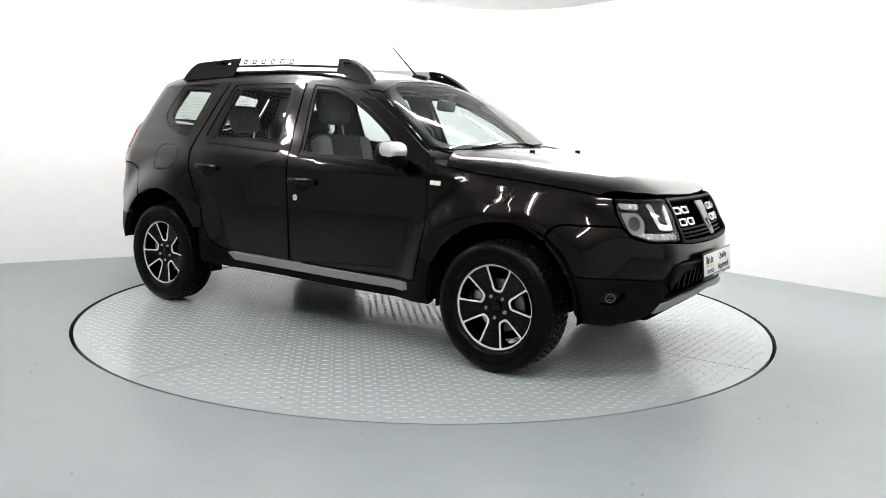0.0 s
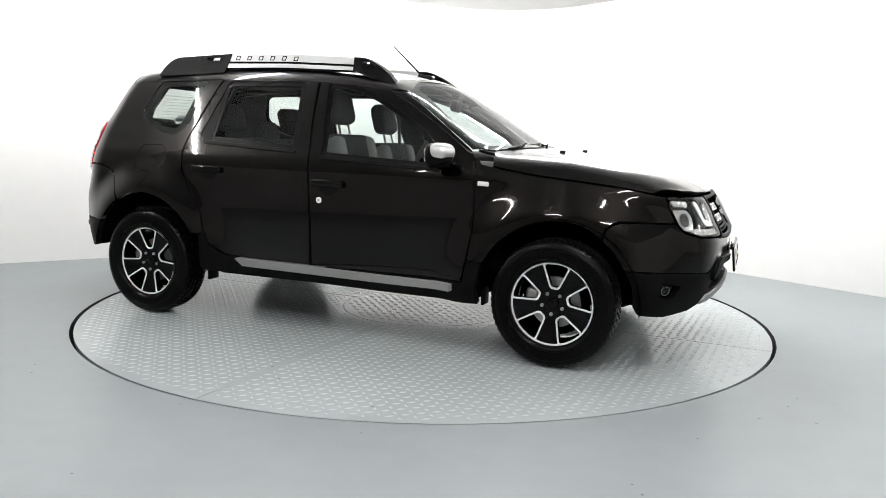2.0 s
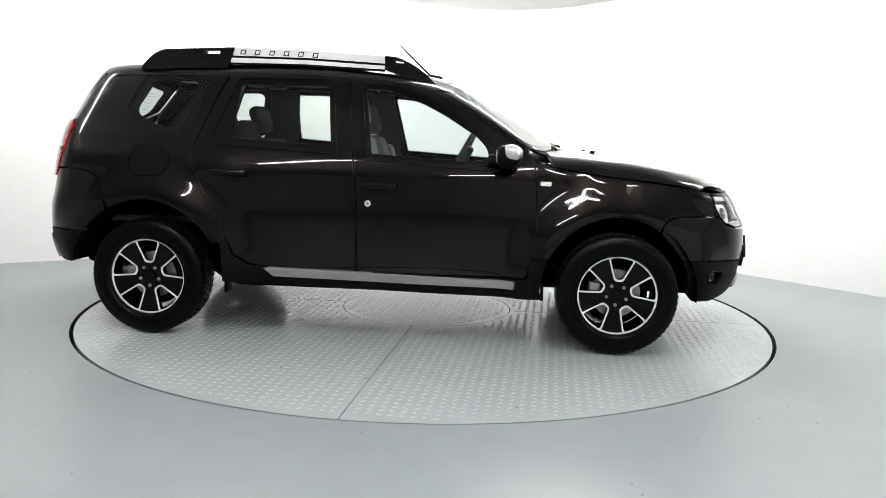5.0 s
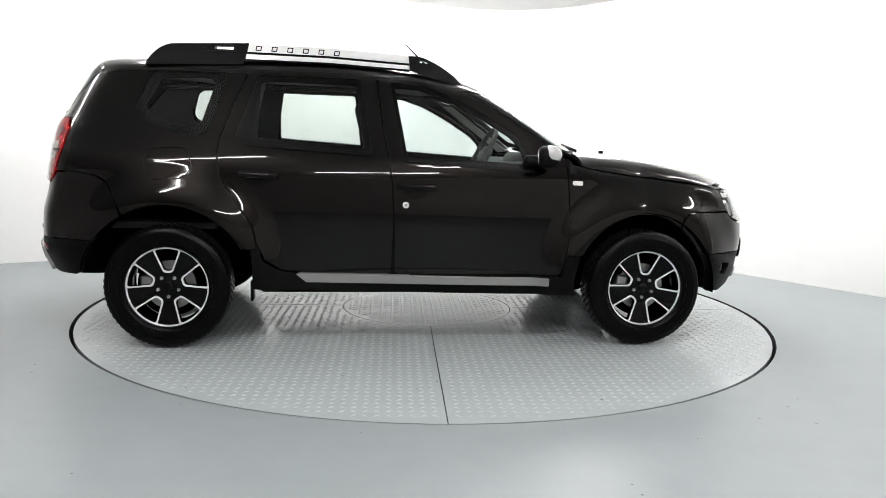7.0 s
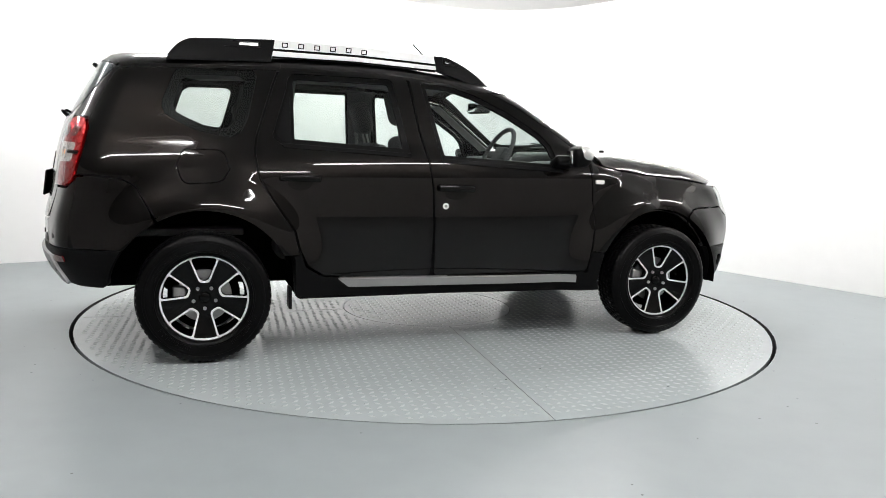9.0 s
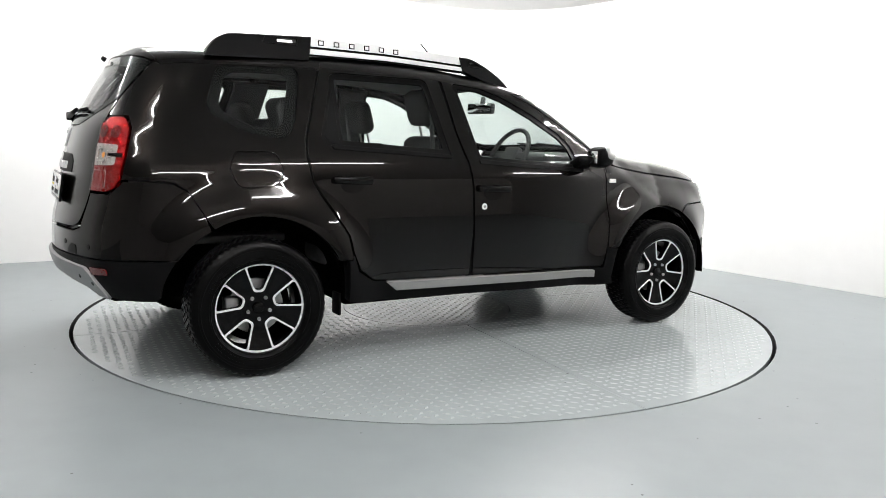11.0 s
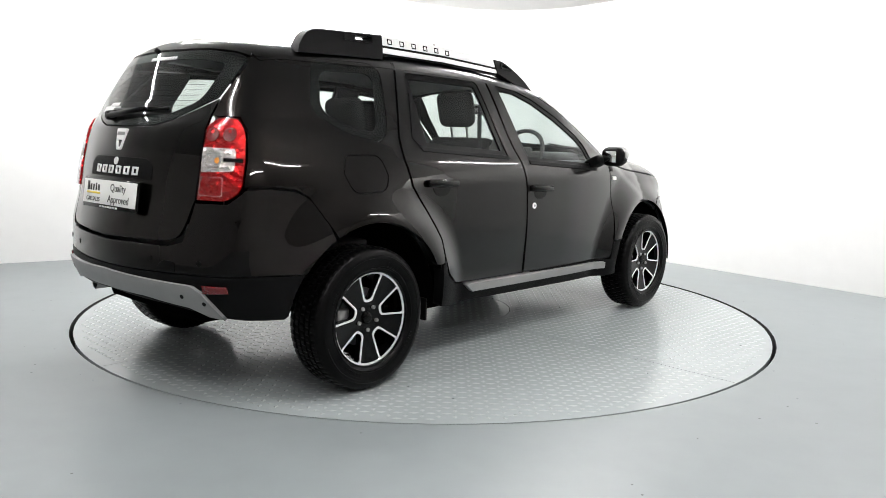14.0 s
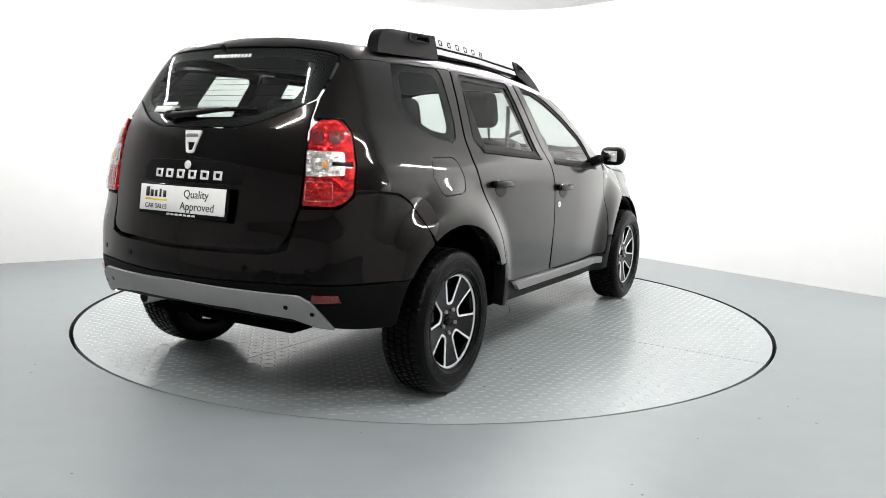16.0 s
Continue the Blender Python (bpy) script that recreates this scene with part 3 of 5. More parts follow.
cowl_half = [(1.025, 0), (1.012, -0.2), (0.98, -0.4), (0.90, -0.63), (0.86, -0.70), (0.93, -0.645), (1.02, -0.455), (1.06, -0.255), (1.075, 0)]
panel("cowl", sym_y(cowl_half), above, PLASTIC, car, sides=1, gap=0.0, lift=-0.012, res=0.03)

# tailgate, rear glass and spoiler edge
M = -S_MID
TG_GLASS = [(M, 1.528), (-2.3, 1.521), (-2.08, 1.506, 0.02), (-2.005, 1.488, 0.02), (-2.118, 1.31, 0.01), (-2.37, 1.215, 0.05), (-2.49, 1.19, 0.03), (M, 1.187)]
TG_CLEAR = [(M, 1.490), (-2.35, 1.482), (-2.13, 1.458, 0.04), (-2.23, 1.30, 0.05), (-2.43, 1.235, 0.03), (M, 1.228)]
tailgate_half = [(M, 1.182), (-2.49, 1.185), (-2.37, 1.21), (-2.112, 1.305), (-2.132, 1.235), (-2.142, 1.18), (-2.148, 1.02), (-2.16, 0.885), (-2.172, 0.86), (-2.19, 0.80), (-2.215, 0.735, 0.03), (-2.28, 0.712), (-2.53, 0.705), (M, 0.70)]
tailgate = panel("tailgate", sym(tailgate_half, M), around, PAINT, car, sides=1, res=0.035)
panel("rear_glass", sym(TG_GLASS, M), around, GLASS_DARK, tailgate, "clear rear window with thin heater wires", sides=1, lift=0.001, gap=0.001, depth=0.004)
panel("rear_glass_border", sym(TG_GLASS, M), around, SEAL, tailgate, sides=1, lift=-0.003, gap=0.001, depth=0.004, holes=[sym(TG_CLEAR, M)])
spoiler_half = [(M, 1.574), (-2.3, 1.565), (-2.10, 1.540), (-1.99, 1.508), (-2.0, 1.495), (-2.08, 1.512), (-2.3, 1.527), (M, 1.534)]
panel("roof_spoiler", sym(spoiler_half, M), around, PAINT, tailgate, sides=1, lift=0.003, depth=0.03, gap=0.001)

panel("roof_end", [(-1.80, 1.465), (-1.80, 1.515), (-1.95, 1.535), (-2.10, 1.552), (-2.40, 1.575), (-2.40, 1.53), (-2.08, 1.49), (-2.0, 1.465)], around, PAINT, car, lift=-0.007, depth=0.004)

# bumpers
rear_bumper_half = [(M, 0.685), (-2.28, 0.692), (-2.20, 0.715), (-2.178, 0.80), (-2.160, 0.875), (-2.01, 0.878), (-1.955, 0.922), (-1.945, 0.935), (-1.86, 0.942), (-1.74, 0.927), (-1.67, 0.89), (-1.594, 0.785)] + \
    arc(-AXLE, HUB_Z, 0.447, 121, 146, 5) + [(-1.84, 0.588), (-2.12, 0.583), (-2.52, 0.575), (M, 0.575)]
TOW = [(-2.235, 0.585), (-2.235, 0.63, 0.02), (-2.30, 0.635, 0.02), (-2.335, 0.60), (-2.335, 0.58)]
panel("rear_bumper", sym(rear_bumper_half, M), around, PAINT, car, sides=1, depth=0.03, res=0.035)
rear_low_half = [(M, 0.571), (-2.52, 0.571), (-2.12, 0.579), (-1.84, 0.584), (-1.712, 0.584)] + arc(-AXLE, HUB_Z, 0.452, 148, 170, 5) + [(-1.80, 0.40), (-1.95, 0.395), (-2.03, 0.40), (-2.30, 0.43), (M, 0.45)]
panel("rear_bumper_skirt", sym(rear_low_half, M), around, PLASTIC, car, sides=1, depth=0.04, res=0.035)
skid_half = [(M, 0.553), (-2.52, 0.548), (-2.15, 0.540, 0.01), (-2.105, 0.515), (-2.02, 0.402), (-2.09, 0.410), (-2.18, 0.442), (-2.32, 0.455), (-2.42, 0.466), (M, 0.470)]
panel("rear_skid_plate", sym(skid_half, M), around, SKID, car, "satin silver skid plate", sides=1, lift=0.016, depth=0.035)
panel("rear_reflector", [(-2.105, 0.545), (-2.01, 0.545), (-2.0, 0.515), (-2.105, 0.508)], around, RED_DARK, car, "dark red reflector", lift=0.008, depth=0.01, res=0.02)
for s in (-2.12, -2.37):
    panel("parking_sensor", arc(s, 0.632, 0.011, 0, 340, 14), around, SEAL, car, lift=0.003, depth=0.005, gap=0, res=0.01)
for s, z in ((-2.10, 0.470), (-2.20, 0.492)):
    panel("skid_screw", arc(s, z, 0.008, 0, 340, 12), around, SEAL, car, lift=0.0175, depth=0.004, gap=0, res=0.008)
panel("tow_cover", TOW, around, SEAL, car, sides=1, lift=0.003, res=0.02)

front_up_half = [(-M, 0.672), (2.45, 0.677), (2.31, 0.685), (2.26, 0.692), (2.11, 0.698), (2.02, 0.722), (1.995, 0.755), (1.98, 0.768), (1.70, 0.768), (1.655, 0.758), (1.61, 0.728)] + \
    arc(AXLE, HUB_Z, 0.425, 53, 27.5, 6) + [(2.03, 0.525), (2.18, 0.517), (2.25, 0.565), (2.31, 0.60, 0.02), (-M, 0.60)]
panel("front_bumper", sym(front_up_half, -M), around, PAINT, car, sides=1, depth=0.03, res=0.035)
front_low_half = [(-M, 0.596), (2.315, 0.596, 0.02), (2.255, 0.56), (2.185, 0.513), (2.03, 0.521), (1.718, 0.528), (1.755, 0.45), (1.768, 0.35), (1.80, 0.30, 0.02), (1.95, 0.29), (2.11, 0.315), (2.2, 0.36), (2.35, 0.392), (-M, 0.42)]
MOUTH = [(-M, 0.550), (2.36, 0.545, 0.02), (2.28, 0.505), (2.215, 0.42, 0.02), (2.36, 0.435), (-M, 0.455)]
FOG = [(1.905, 0.47, 0.02), (2.02, 0.455, 0.02), (1.97, 0.385, 0.02), (1.885, 0.40, 0.02)]
panel("front_bumper_skirt", sym(front_low_half, -M), around, PLASTIC, car, sides=1, depth=0.04, res=0.035, holes=[sym(MOUTH, -M), FOG, [(2 * S_MID - p[0], *p[1:]) for p in FOG]])
panel("lower_grille", sym(MOUTH, -M), around, UNDER, car, sides=1, lift=-0.035, res=0.04)
front_skid = [(-M, 0.445), (2.36, 0.425), (2.2, 0.40), (2.165, 0.352), (2.2, 0.358), (2.35, 0.39), (-M, 0.415)]
panel("front_skid_plate", sym(front_skid, -M), around, SKID, car, "satin silver skid plate", sides=1, lift=0.012, depth=0.03)
panel("fog_lamp_recess", FOG, around, GLOSS, car, lift=-0.03, res=0.02)
panel("fog_lamp_ring", arc(1.945, 0.428, 0.026, 0, 345, 18), around, HOUSE, car, lift=-0.022, depth=0.008, gap=0, holes=[arc(1.945, 0.428, 0.021, 0, 345, 18)], res=0.012)
panel("fog_lamp_lens", arc(1.945, 0.428, 0.021, 0, 345, 18), around, LENS, car, lift=-0.02, depth=0.004, gap=0, res=0.012)
panel("bumper_horn", [(2.275, 0.592), (2.50, 0.585), (2.50, 0.552), (2.33, 0.552), (2.27, 0.505), (2.235, 0.47), (2.225, 0.50), (2.25, 0.56)], around, PLASTIC, car, lift=0.018, depth=0.04)

# sills with silver side strips
sill = [(-0.89, 0.545), (-0.868, 0.545), (-0.858, 0.57), (-0.83, 0.485), (-0.735, 0.423), (-0.6, 0.408), (-0.13, 0.404), (0.835, 0.40), (0.862, 0.52), (0.945, 0.52), (0.925, 0.43), (0.912, 0.34), (0.93, 0.29), (0.80, 0.285), (-0.80, 0.315), (-0.885, 0.33), (-0.887, 0.42)]
panel("sill", sill, around, PLASTIC, car, depth=0.06)
panel("side_strip", [(-0.655, 0.41), (-0.62, 0.415), (0.775, 0.388, 0.006), (0.775, 0.345, 0.006), (-0.60, 0.366)], around, SKID, car, "satin silver side strip", lift=0.028, depth=0.05)

# window panes and seals
panel("window_seal", WIN_F, around, SEAL, front_door, lift=-0.006, depth=0.012, gap=0.0005, holes=[[(-0.118, 1.452, 0.02), (0.015, 1.443), (0.17, 1.392), (0.355, 1.298), (0.53, 1.190), (0.59, 1.13, 0.02), (0.622, 1.035, 0.01), (-0.052, 1.075, 0.01)]], res=0.02)
panel("window_pane", WIN_F, around, GLASS, front_door, lift=-0.010, gap=0.001, depth=0.004)
PANE_R = [(-0.862, 1.465, 0.03), (-0.335, 1.460, 0.02), (-0.288, 1.108, 0.01), (-0.872, 1.145, 0.01)]
panel("window_seal", WIN_R, around, SEAL, rear_door, lift=-0.006, depth=0.012, gap=0.0005, holes=[PANE_R], res=0.02)
panel("window_pane", PANE_R, around, GLASS_DARK, rear_door, lift=-0.010, gap=-0.006, depth=0.004)
panel("window_gusset", [(-0.885, 1.40), (-0.965, 1.165, 0.015), (-0.935, 1.13, 0.015), (-0.89, 1.128)], around, PLASTIC, rear_door, lift=-0.003, gap=0, depth=0.006, res=0.02)
QIN = [(-1.43, 1.435, 0.05), (-1.38, 1.462), (-1.14, 1.468, 0.03), (-1.11, 1.445, 0.02), (-1.17, 1.23), (-1.205, 1.19, 0.03), (-1.32, 1.205), (-1.47, 1.27), (-1.50, 1.305, 0.03)]
panel("quarter_window", QWIN, around, GLASS_DARK, rear_quarter, "tinted rear side window", lift=-0.002, depth=0.004, gap=0.002)
panel("quarter_window_border", QWIN, around, SEAL, rear_quarter, lift=-0.006, depth=0.004, gap=0.002, holes=[QIN], res=0.022)

# belt mouldings under the windows
panel("belt_moulding", [(-0.075, 1.052), (0.665, 1.006), (0.668, 0.988), (-0.073, 1.034)], around, PLASTIC, front_door, lift=0.006, depth=0.012, gap=0, res=0.02)
panel("belt_moulding", [(-0.94, 1.118), (-0.252, 1.076), (-0.249, 1.060), (-0.93, 1.100)], around, PLASTIC, rear_door, lift=0.006, depth=0.012, gap=0, res=0.02)

# rear lamps
rear_lamp = panel("rear_lamp", LAMP_R, around, RED, car, "red rear lamp with clear middle", lift=0.0060, depth=0.04, res=0.015, gap=0.004)
panel("lamp_housing", LAMP_R, around, UNDER, rear_lamp, lift=-0.036, depth=0.004, gap=-0.012)
panel("lamp_cover", LAMP_R, around, LENS, rear_lamp, lift=0.0140, depth=0.008, res=0.02, gap=0.004)
panel("clear_lens", [(-2.137, 1.105, 0.01), (-1.985, 1.100, 0.02), (-1.985, 1.005, 0.02), (-2.137, 1.000, 0.01)], around, BRIGHT, rear_lamp, "clear middle lens with silver reflector", lift=0.0075, depth=0.003, res=0.015)
panel("reversing_lamp", [(-2.115, 1.085, 0.015), (-2.045, 1.085, 0.015), (-2.045, 1.02, 0.015), (-2.115, 1.02, 0.015)], around, CHROME, rear_lamp, lift=0.0110, depth=0.004, res=0.015, holes=[[(-2.105, 1.075, 0.012), (-2.055, 1.075, 0.012), (-2.055, 1.03, 0.012), (-2.105, 1.03, 0.012)]])
panel("indicator_bulb", arc(-2.06, 1.05, 0.011, 0, 340, 12), around, AMBER, rear_lamp, lift=0.0110, depth=0.006, res=0.01, gap=0)
panel("lamp_bar", [(-2.035, 1.062), (-1.955, 1.06), (-1.955, 1.04), (-2.035, 1.045)], around, SEAL, rear_lamp, lift=0.0100, depth=0.004, res=0.02)
panel("lower_lens", [(-2.135, 0.985, 0.01), (-2.03, 0.985, 0.01), (-2.03, 0.905, 0.01), (-2.14, 0.905, 0.01)], around, CHROME, rear_lamp, lift=0.0085, depth=0.003, res=0.015, holes=[[(-2.131, 0.98, 0.01), (-2.035, 0.98, 0.01), (-2.035, 0.91, 0.01), (-2.136, 0.91, 0.01)]])
for s0, z0 in ((-2.095, 1.155), (-2.02, 1.155)):
    panel("bulb_bowl", arc(s0, z0, 0.027, 0, 340, 17), around, RED_DARK, rear_lamp, lift=0.0085, depth=0.003, res=0.015, gap=0, holes=[arc(s0, z0 + 0.012, 0.009, 0, 340, 11)])

# headlamps
LAMP_F = [(1.955, 0.902, 0.015), (2.295, 0.900, 0.02), (2.31, 0.82), (2.305, 0.705, 0.015), (2.26, 0.698), (2.11, 0.705, 0.02), (2.03, 0.73, 0.02), (1.995, 0.775), (1.965, 0.84)]
headlamp = panel("headlamp", LAMP_F, around, HOUSE, car, "clear headlamp with chrome reflectors", lift=-0.05, depth=-0.045, res=0.02)
panel("lamp_lens", LAMP_F, around, LENS, headlamp, lift=0.002, depth=0.006, res=0.02, gap=0.003)
panel("main_reflector", [(1.985, 0.845, 0.02), (2.085, 0.85, 0.02), (2.125, 0.80, 0.03), (2.10, 0.735, 0.03), (2.03, 0.745, 0.02)], around, CHROME, headlamp, lift=-0.030, depth=0.02, res=0.015, holes=[arc(2.06, 0.795, 0.030, 0, 345, 18)])
panel("projector", arc(2.06, 0.795, 0.034, 0, 345, 18), around, LENS, headlamp, lift=-0.018, depth=0.012, res=0.012)
panel("lamp_divider", [(2.10, 0.89, 0.01), (2.135, 0.89, 0.01), (2.165, 0.80), (2.15, 0.745), (2.11, 0.735), (2.135, 0.80)], around, GLOSS, headlamp, lift=-0.02, depth=0.03, res=0.015)
panel("daylight_strip", [(2.135, 0.885, 0.01), (2.175, 0.885, 0.01), (2.195, 0.80), (2.205, 0.79, 0.02), (2.262, 0.782, 0.015), (2.270, 0.875), (2.292, 0.875), (2.294, 0.755, 0.02), (2.19, 0.757, 0.03), (2.165, 0.80)], around, CHROME, headlamp, lift=-0.010, depth=0.025, res=0.015)
panel("side_bowl", [(2.185, 0.885, 0.01), (2.262, 0.885, 0.01), (2.255, 0.80, 0.02), (2.205, 0.805, 0.02)], around, GLOSS, headlamp, lift=-0.03, depth=0.012, res=0.015)
panel("indicator_reflector", [(2.09, 0.750, 0.02), (2.19, 0.745, 0.03), (2.288, 0.748, 0.02), (2.290, 0.712, 0.01), (2.12, 0.712, 0.02), (2.045, 0.738, 0.01)], around, FROST, headlamp, lift=-0.010, depth=0.02, res=0.015)
panel("top_reflector", [(1.975, 0.890, 0.01), (2.09, 0.888, 0.01), (2.085, 0.858, 0.01), (1.985, 0.858, 0.01)], around, FROST, headlamp, lift=-0.012, depth=0.02, res=0.015)

# grille with chrome links and the shield
GR = [(-M, 0.897), (2.315, 0.899, 0.01), (2.325, 0.80), (2.32, 0.692, 0.02), (2.45, 0.684), (-M, 0.680)]
grille = panel("grille", sym(GR, -M), around, UNDER, car, "black mesh grille with chrome links", sides=1, lift=-0.03, depth=-0.03)
panel("grille_frame", sym([(-M, 0.899), (2.315, 0.901, 0.01), (2.325, 0.80), (2.32, 0.688, 0.02), (2.45, 0.680), (-M, 0.676)], -M), around, PLASTIC, grille, sides=1, lift=0.004, depth=0.02,
      holes=[sym([(-M, 0.884), (2.335, 0.885, 0.01), (2.345, 0.80), (2.34, 0.705, 0.02), (2.45, 0.698), (-M, 0.693)], -M)], res=0.02)
for s0, z0 in ((2.355, 0.822), (2.455, 0.822), (2.375, 0.765), (2.475, 0.765)):
    o = [(s0, z0 + 0.04, 0.01), (s0 + 0.085, z0 + 0.04, 0.01), (s0 + 0.085, z0, 0.015), (s0, z0, 0.015)]
    h = [(s0 + 0.012, z0 + 0.028, 0.008), (s0 + 0.073, z0 + 0.028, 0.008), (s0 + 0.073, z0 + 0.012, 0.008), (s0 + 0.012, z0 + 0.012, 0.008)]
    panel("chrome_link", o, around, CHROME, grille, lift=-0.006, depth=0.015, holes=[h], res=0.015)
for z0 in (0.715, 0.735, 0.755):
    panel("mesh_bar", [(2.345, z0), (2 * S_MID - 2.345, z0), (2 * S_MID - 2.345, z0 + 0.006), (2.345, z0 + 0.006)], around, PLASTIC, grille, sides=1, lift=-0.018, depth=0.01, gap=0, res=0.03)


def shield(mid, z0, z1, w, lift, parent):
    """The maker's plain shield: a chrome wedge with a dark window."""
    h = z1 - z0
    out = [(mid - w, z1, 0.008), (mid + w, z1, 0.008), (mid + w * 0.42, z0, 0.012), (mid - w * 0.42, z0, 0.012)]
    hole = [(mid - w * 0.42, z0 + h * 0.46, 0.004), (mid + w * 0.42, z0 + h * 0.46, 0.004), (mid + w * 0.26, z0 + h * 0.15, 0.006), (mid - w * 0.26, z0 + h * 0.15, 0.006)]
    e = panel("emblem", out, around, STEEL if z1 < 1 else SILVER, parent, "chrome shield emblem", sides=1, lift=lift, depth=0.008, holes=[hole], res=0.012)
    panel("emblem_band", [(mid - w * 0.7, z1 - h * 0.30), (mid + w * 0.7, z1 - h * 0.30), (mid + w * 0.66, z1 - h * 0.18), (mid - w * 0.66, z1 - h * 0.18)], around, STEEL, e, sides=1, lift=lift + 0.001, depth=0.001, gap=0, res=0.012)


shield(-M, 0.705, 0.872, 0.058, 0.012, grille)
shield(M, 1.075, 1.172, 0.05, 0.008, tailgate)


# ---- wheels ----
def lathe(profile, n, jag=None):
    """A ring turned round the y axis from (radius, y) pairs; jag(i, k, r) may vary the radius."""
    bm = bmesh.new()
    rows = []
    for i in range(n):
        a = 2 * math.pi * i / n
        row = []
        for k, (r, y) in enumerate(profile):
            rr = jag(i, k, r) if jag else r
            row.append(bm.verts.new((rr * math.cos(a), y, rr * math.sin(a))))
        rows.append(row)
    for i in range(n):
        a, b = rows[i], rows[(i + 1) % n]
        for k in range(len(profile) - 1):
            bm.faces.new((a[k], a[k + 1], b[k + 1], b[k]))
    bmesh.ops.recalc_face_normals(bm, faces=bm.faces)
    return bm


def smooth_by_angle(ob, degrees=35):
    bm = bmesh.new()
    bm.from_mesh(ob.data)
    for e in bm.edges:
        e.smooth = len(e.link_faces) == 2 and e.calc_face_angle(0) < radians(degrees)
    bm.to_mesh(ob.data)
    bm.free()
    return ob


TYRE = [(0.2235, -0.088), (0.2285, -0.097), (0.238, -0.103), (0.2395, -0.1065), (0.246, -0.1065), (0.2475, -0.1045), (0.264, -0.1075), (0.284, -0.1065), (0.2855, -0.1085), (0.296, -0.1075), (0.2975, -0.1055), (0.312, -0.101), (0.322, -0.0945), (0.3305, -0.083)]
for y0 in (-0.052, -0.018, 0.018, 0.052):
    TYRE += [(0.3345, y0 - 0.006), (0.3275, y0 - 0.0045), (0.3275, y0 + 0.0045), (0.3345, y0 + 0.006)]
TYRE += [(0.3305, 0.083), (0.322, 0.0945), (0.30, 0.105), (0.262, 0.1075), (0.236, 0.103), (0.2235, 0.088)]


def tread_cut(i, k, r):
    if r > 0.3295:
        return r - (0.005 if (i + (k // 4) * 2) % 4 == 0 else 0)
    if r > 0.3115:
        return r - (0.0022 if i % 4 == 0 else 0)
    return r


def polar(r, deg):
    return (r * math.cos(radians(deg)), r * math.sin(radians(deg)))


def pocket(a, grow):
    g = grow
    pts = [(*polar(0.080 - g, a + 13.0 + math.degrees(g / 0.09)), 0.016), (*polar(0.192 + g, a + 18.0 + math.degrees(g / 0.19)), 0.016)]
    pts += [polar(0.194 + g, a + d) for d in (12, 6, 0, -6, -12)]
    pts += [(*polar(0.192 + g, a - 18.0 - math.degrees(g / 0.19)), 0.016), (*polar(0.080 - g, a - 13.0 - math.degrees(g / 0.09)), 0.016)]
    return pts


def dish(uv):
    r = np.hypot(uv[:, 0], uv[:, 1])
    y = -0.060 - 0.020 * np.clip((r - 0.05) / 0.15, 0, 1) ** 1.5
    y = y + 0.014 * np.exp(-((r - 0.0) / 0.035) ** 4)
    return np.stack([uv[:, 0], y, uv[:, 1]], -1)


def dish_normal(q):
    r = np.maximum(np.hypot(q[:, 0], q[:, 2]), 1e-6)
    s = -0.020 * 1.5 * np.clip((r - 0.05) / 0.15, 0, 1) ** 0.5 / 0.15 * (r > 0.05) * (r < 0.2)
    n = np.stack([q[:, 0] / r * s, -np.ones(len(q)), q[:, 2] / r * s], -1)
    return n / np.linalg.norm(n, axis=1, keepdims=True)


RIM = 1.088


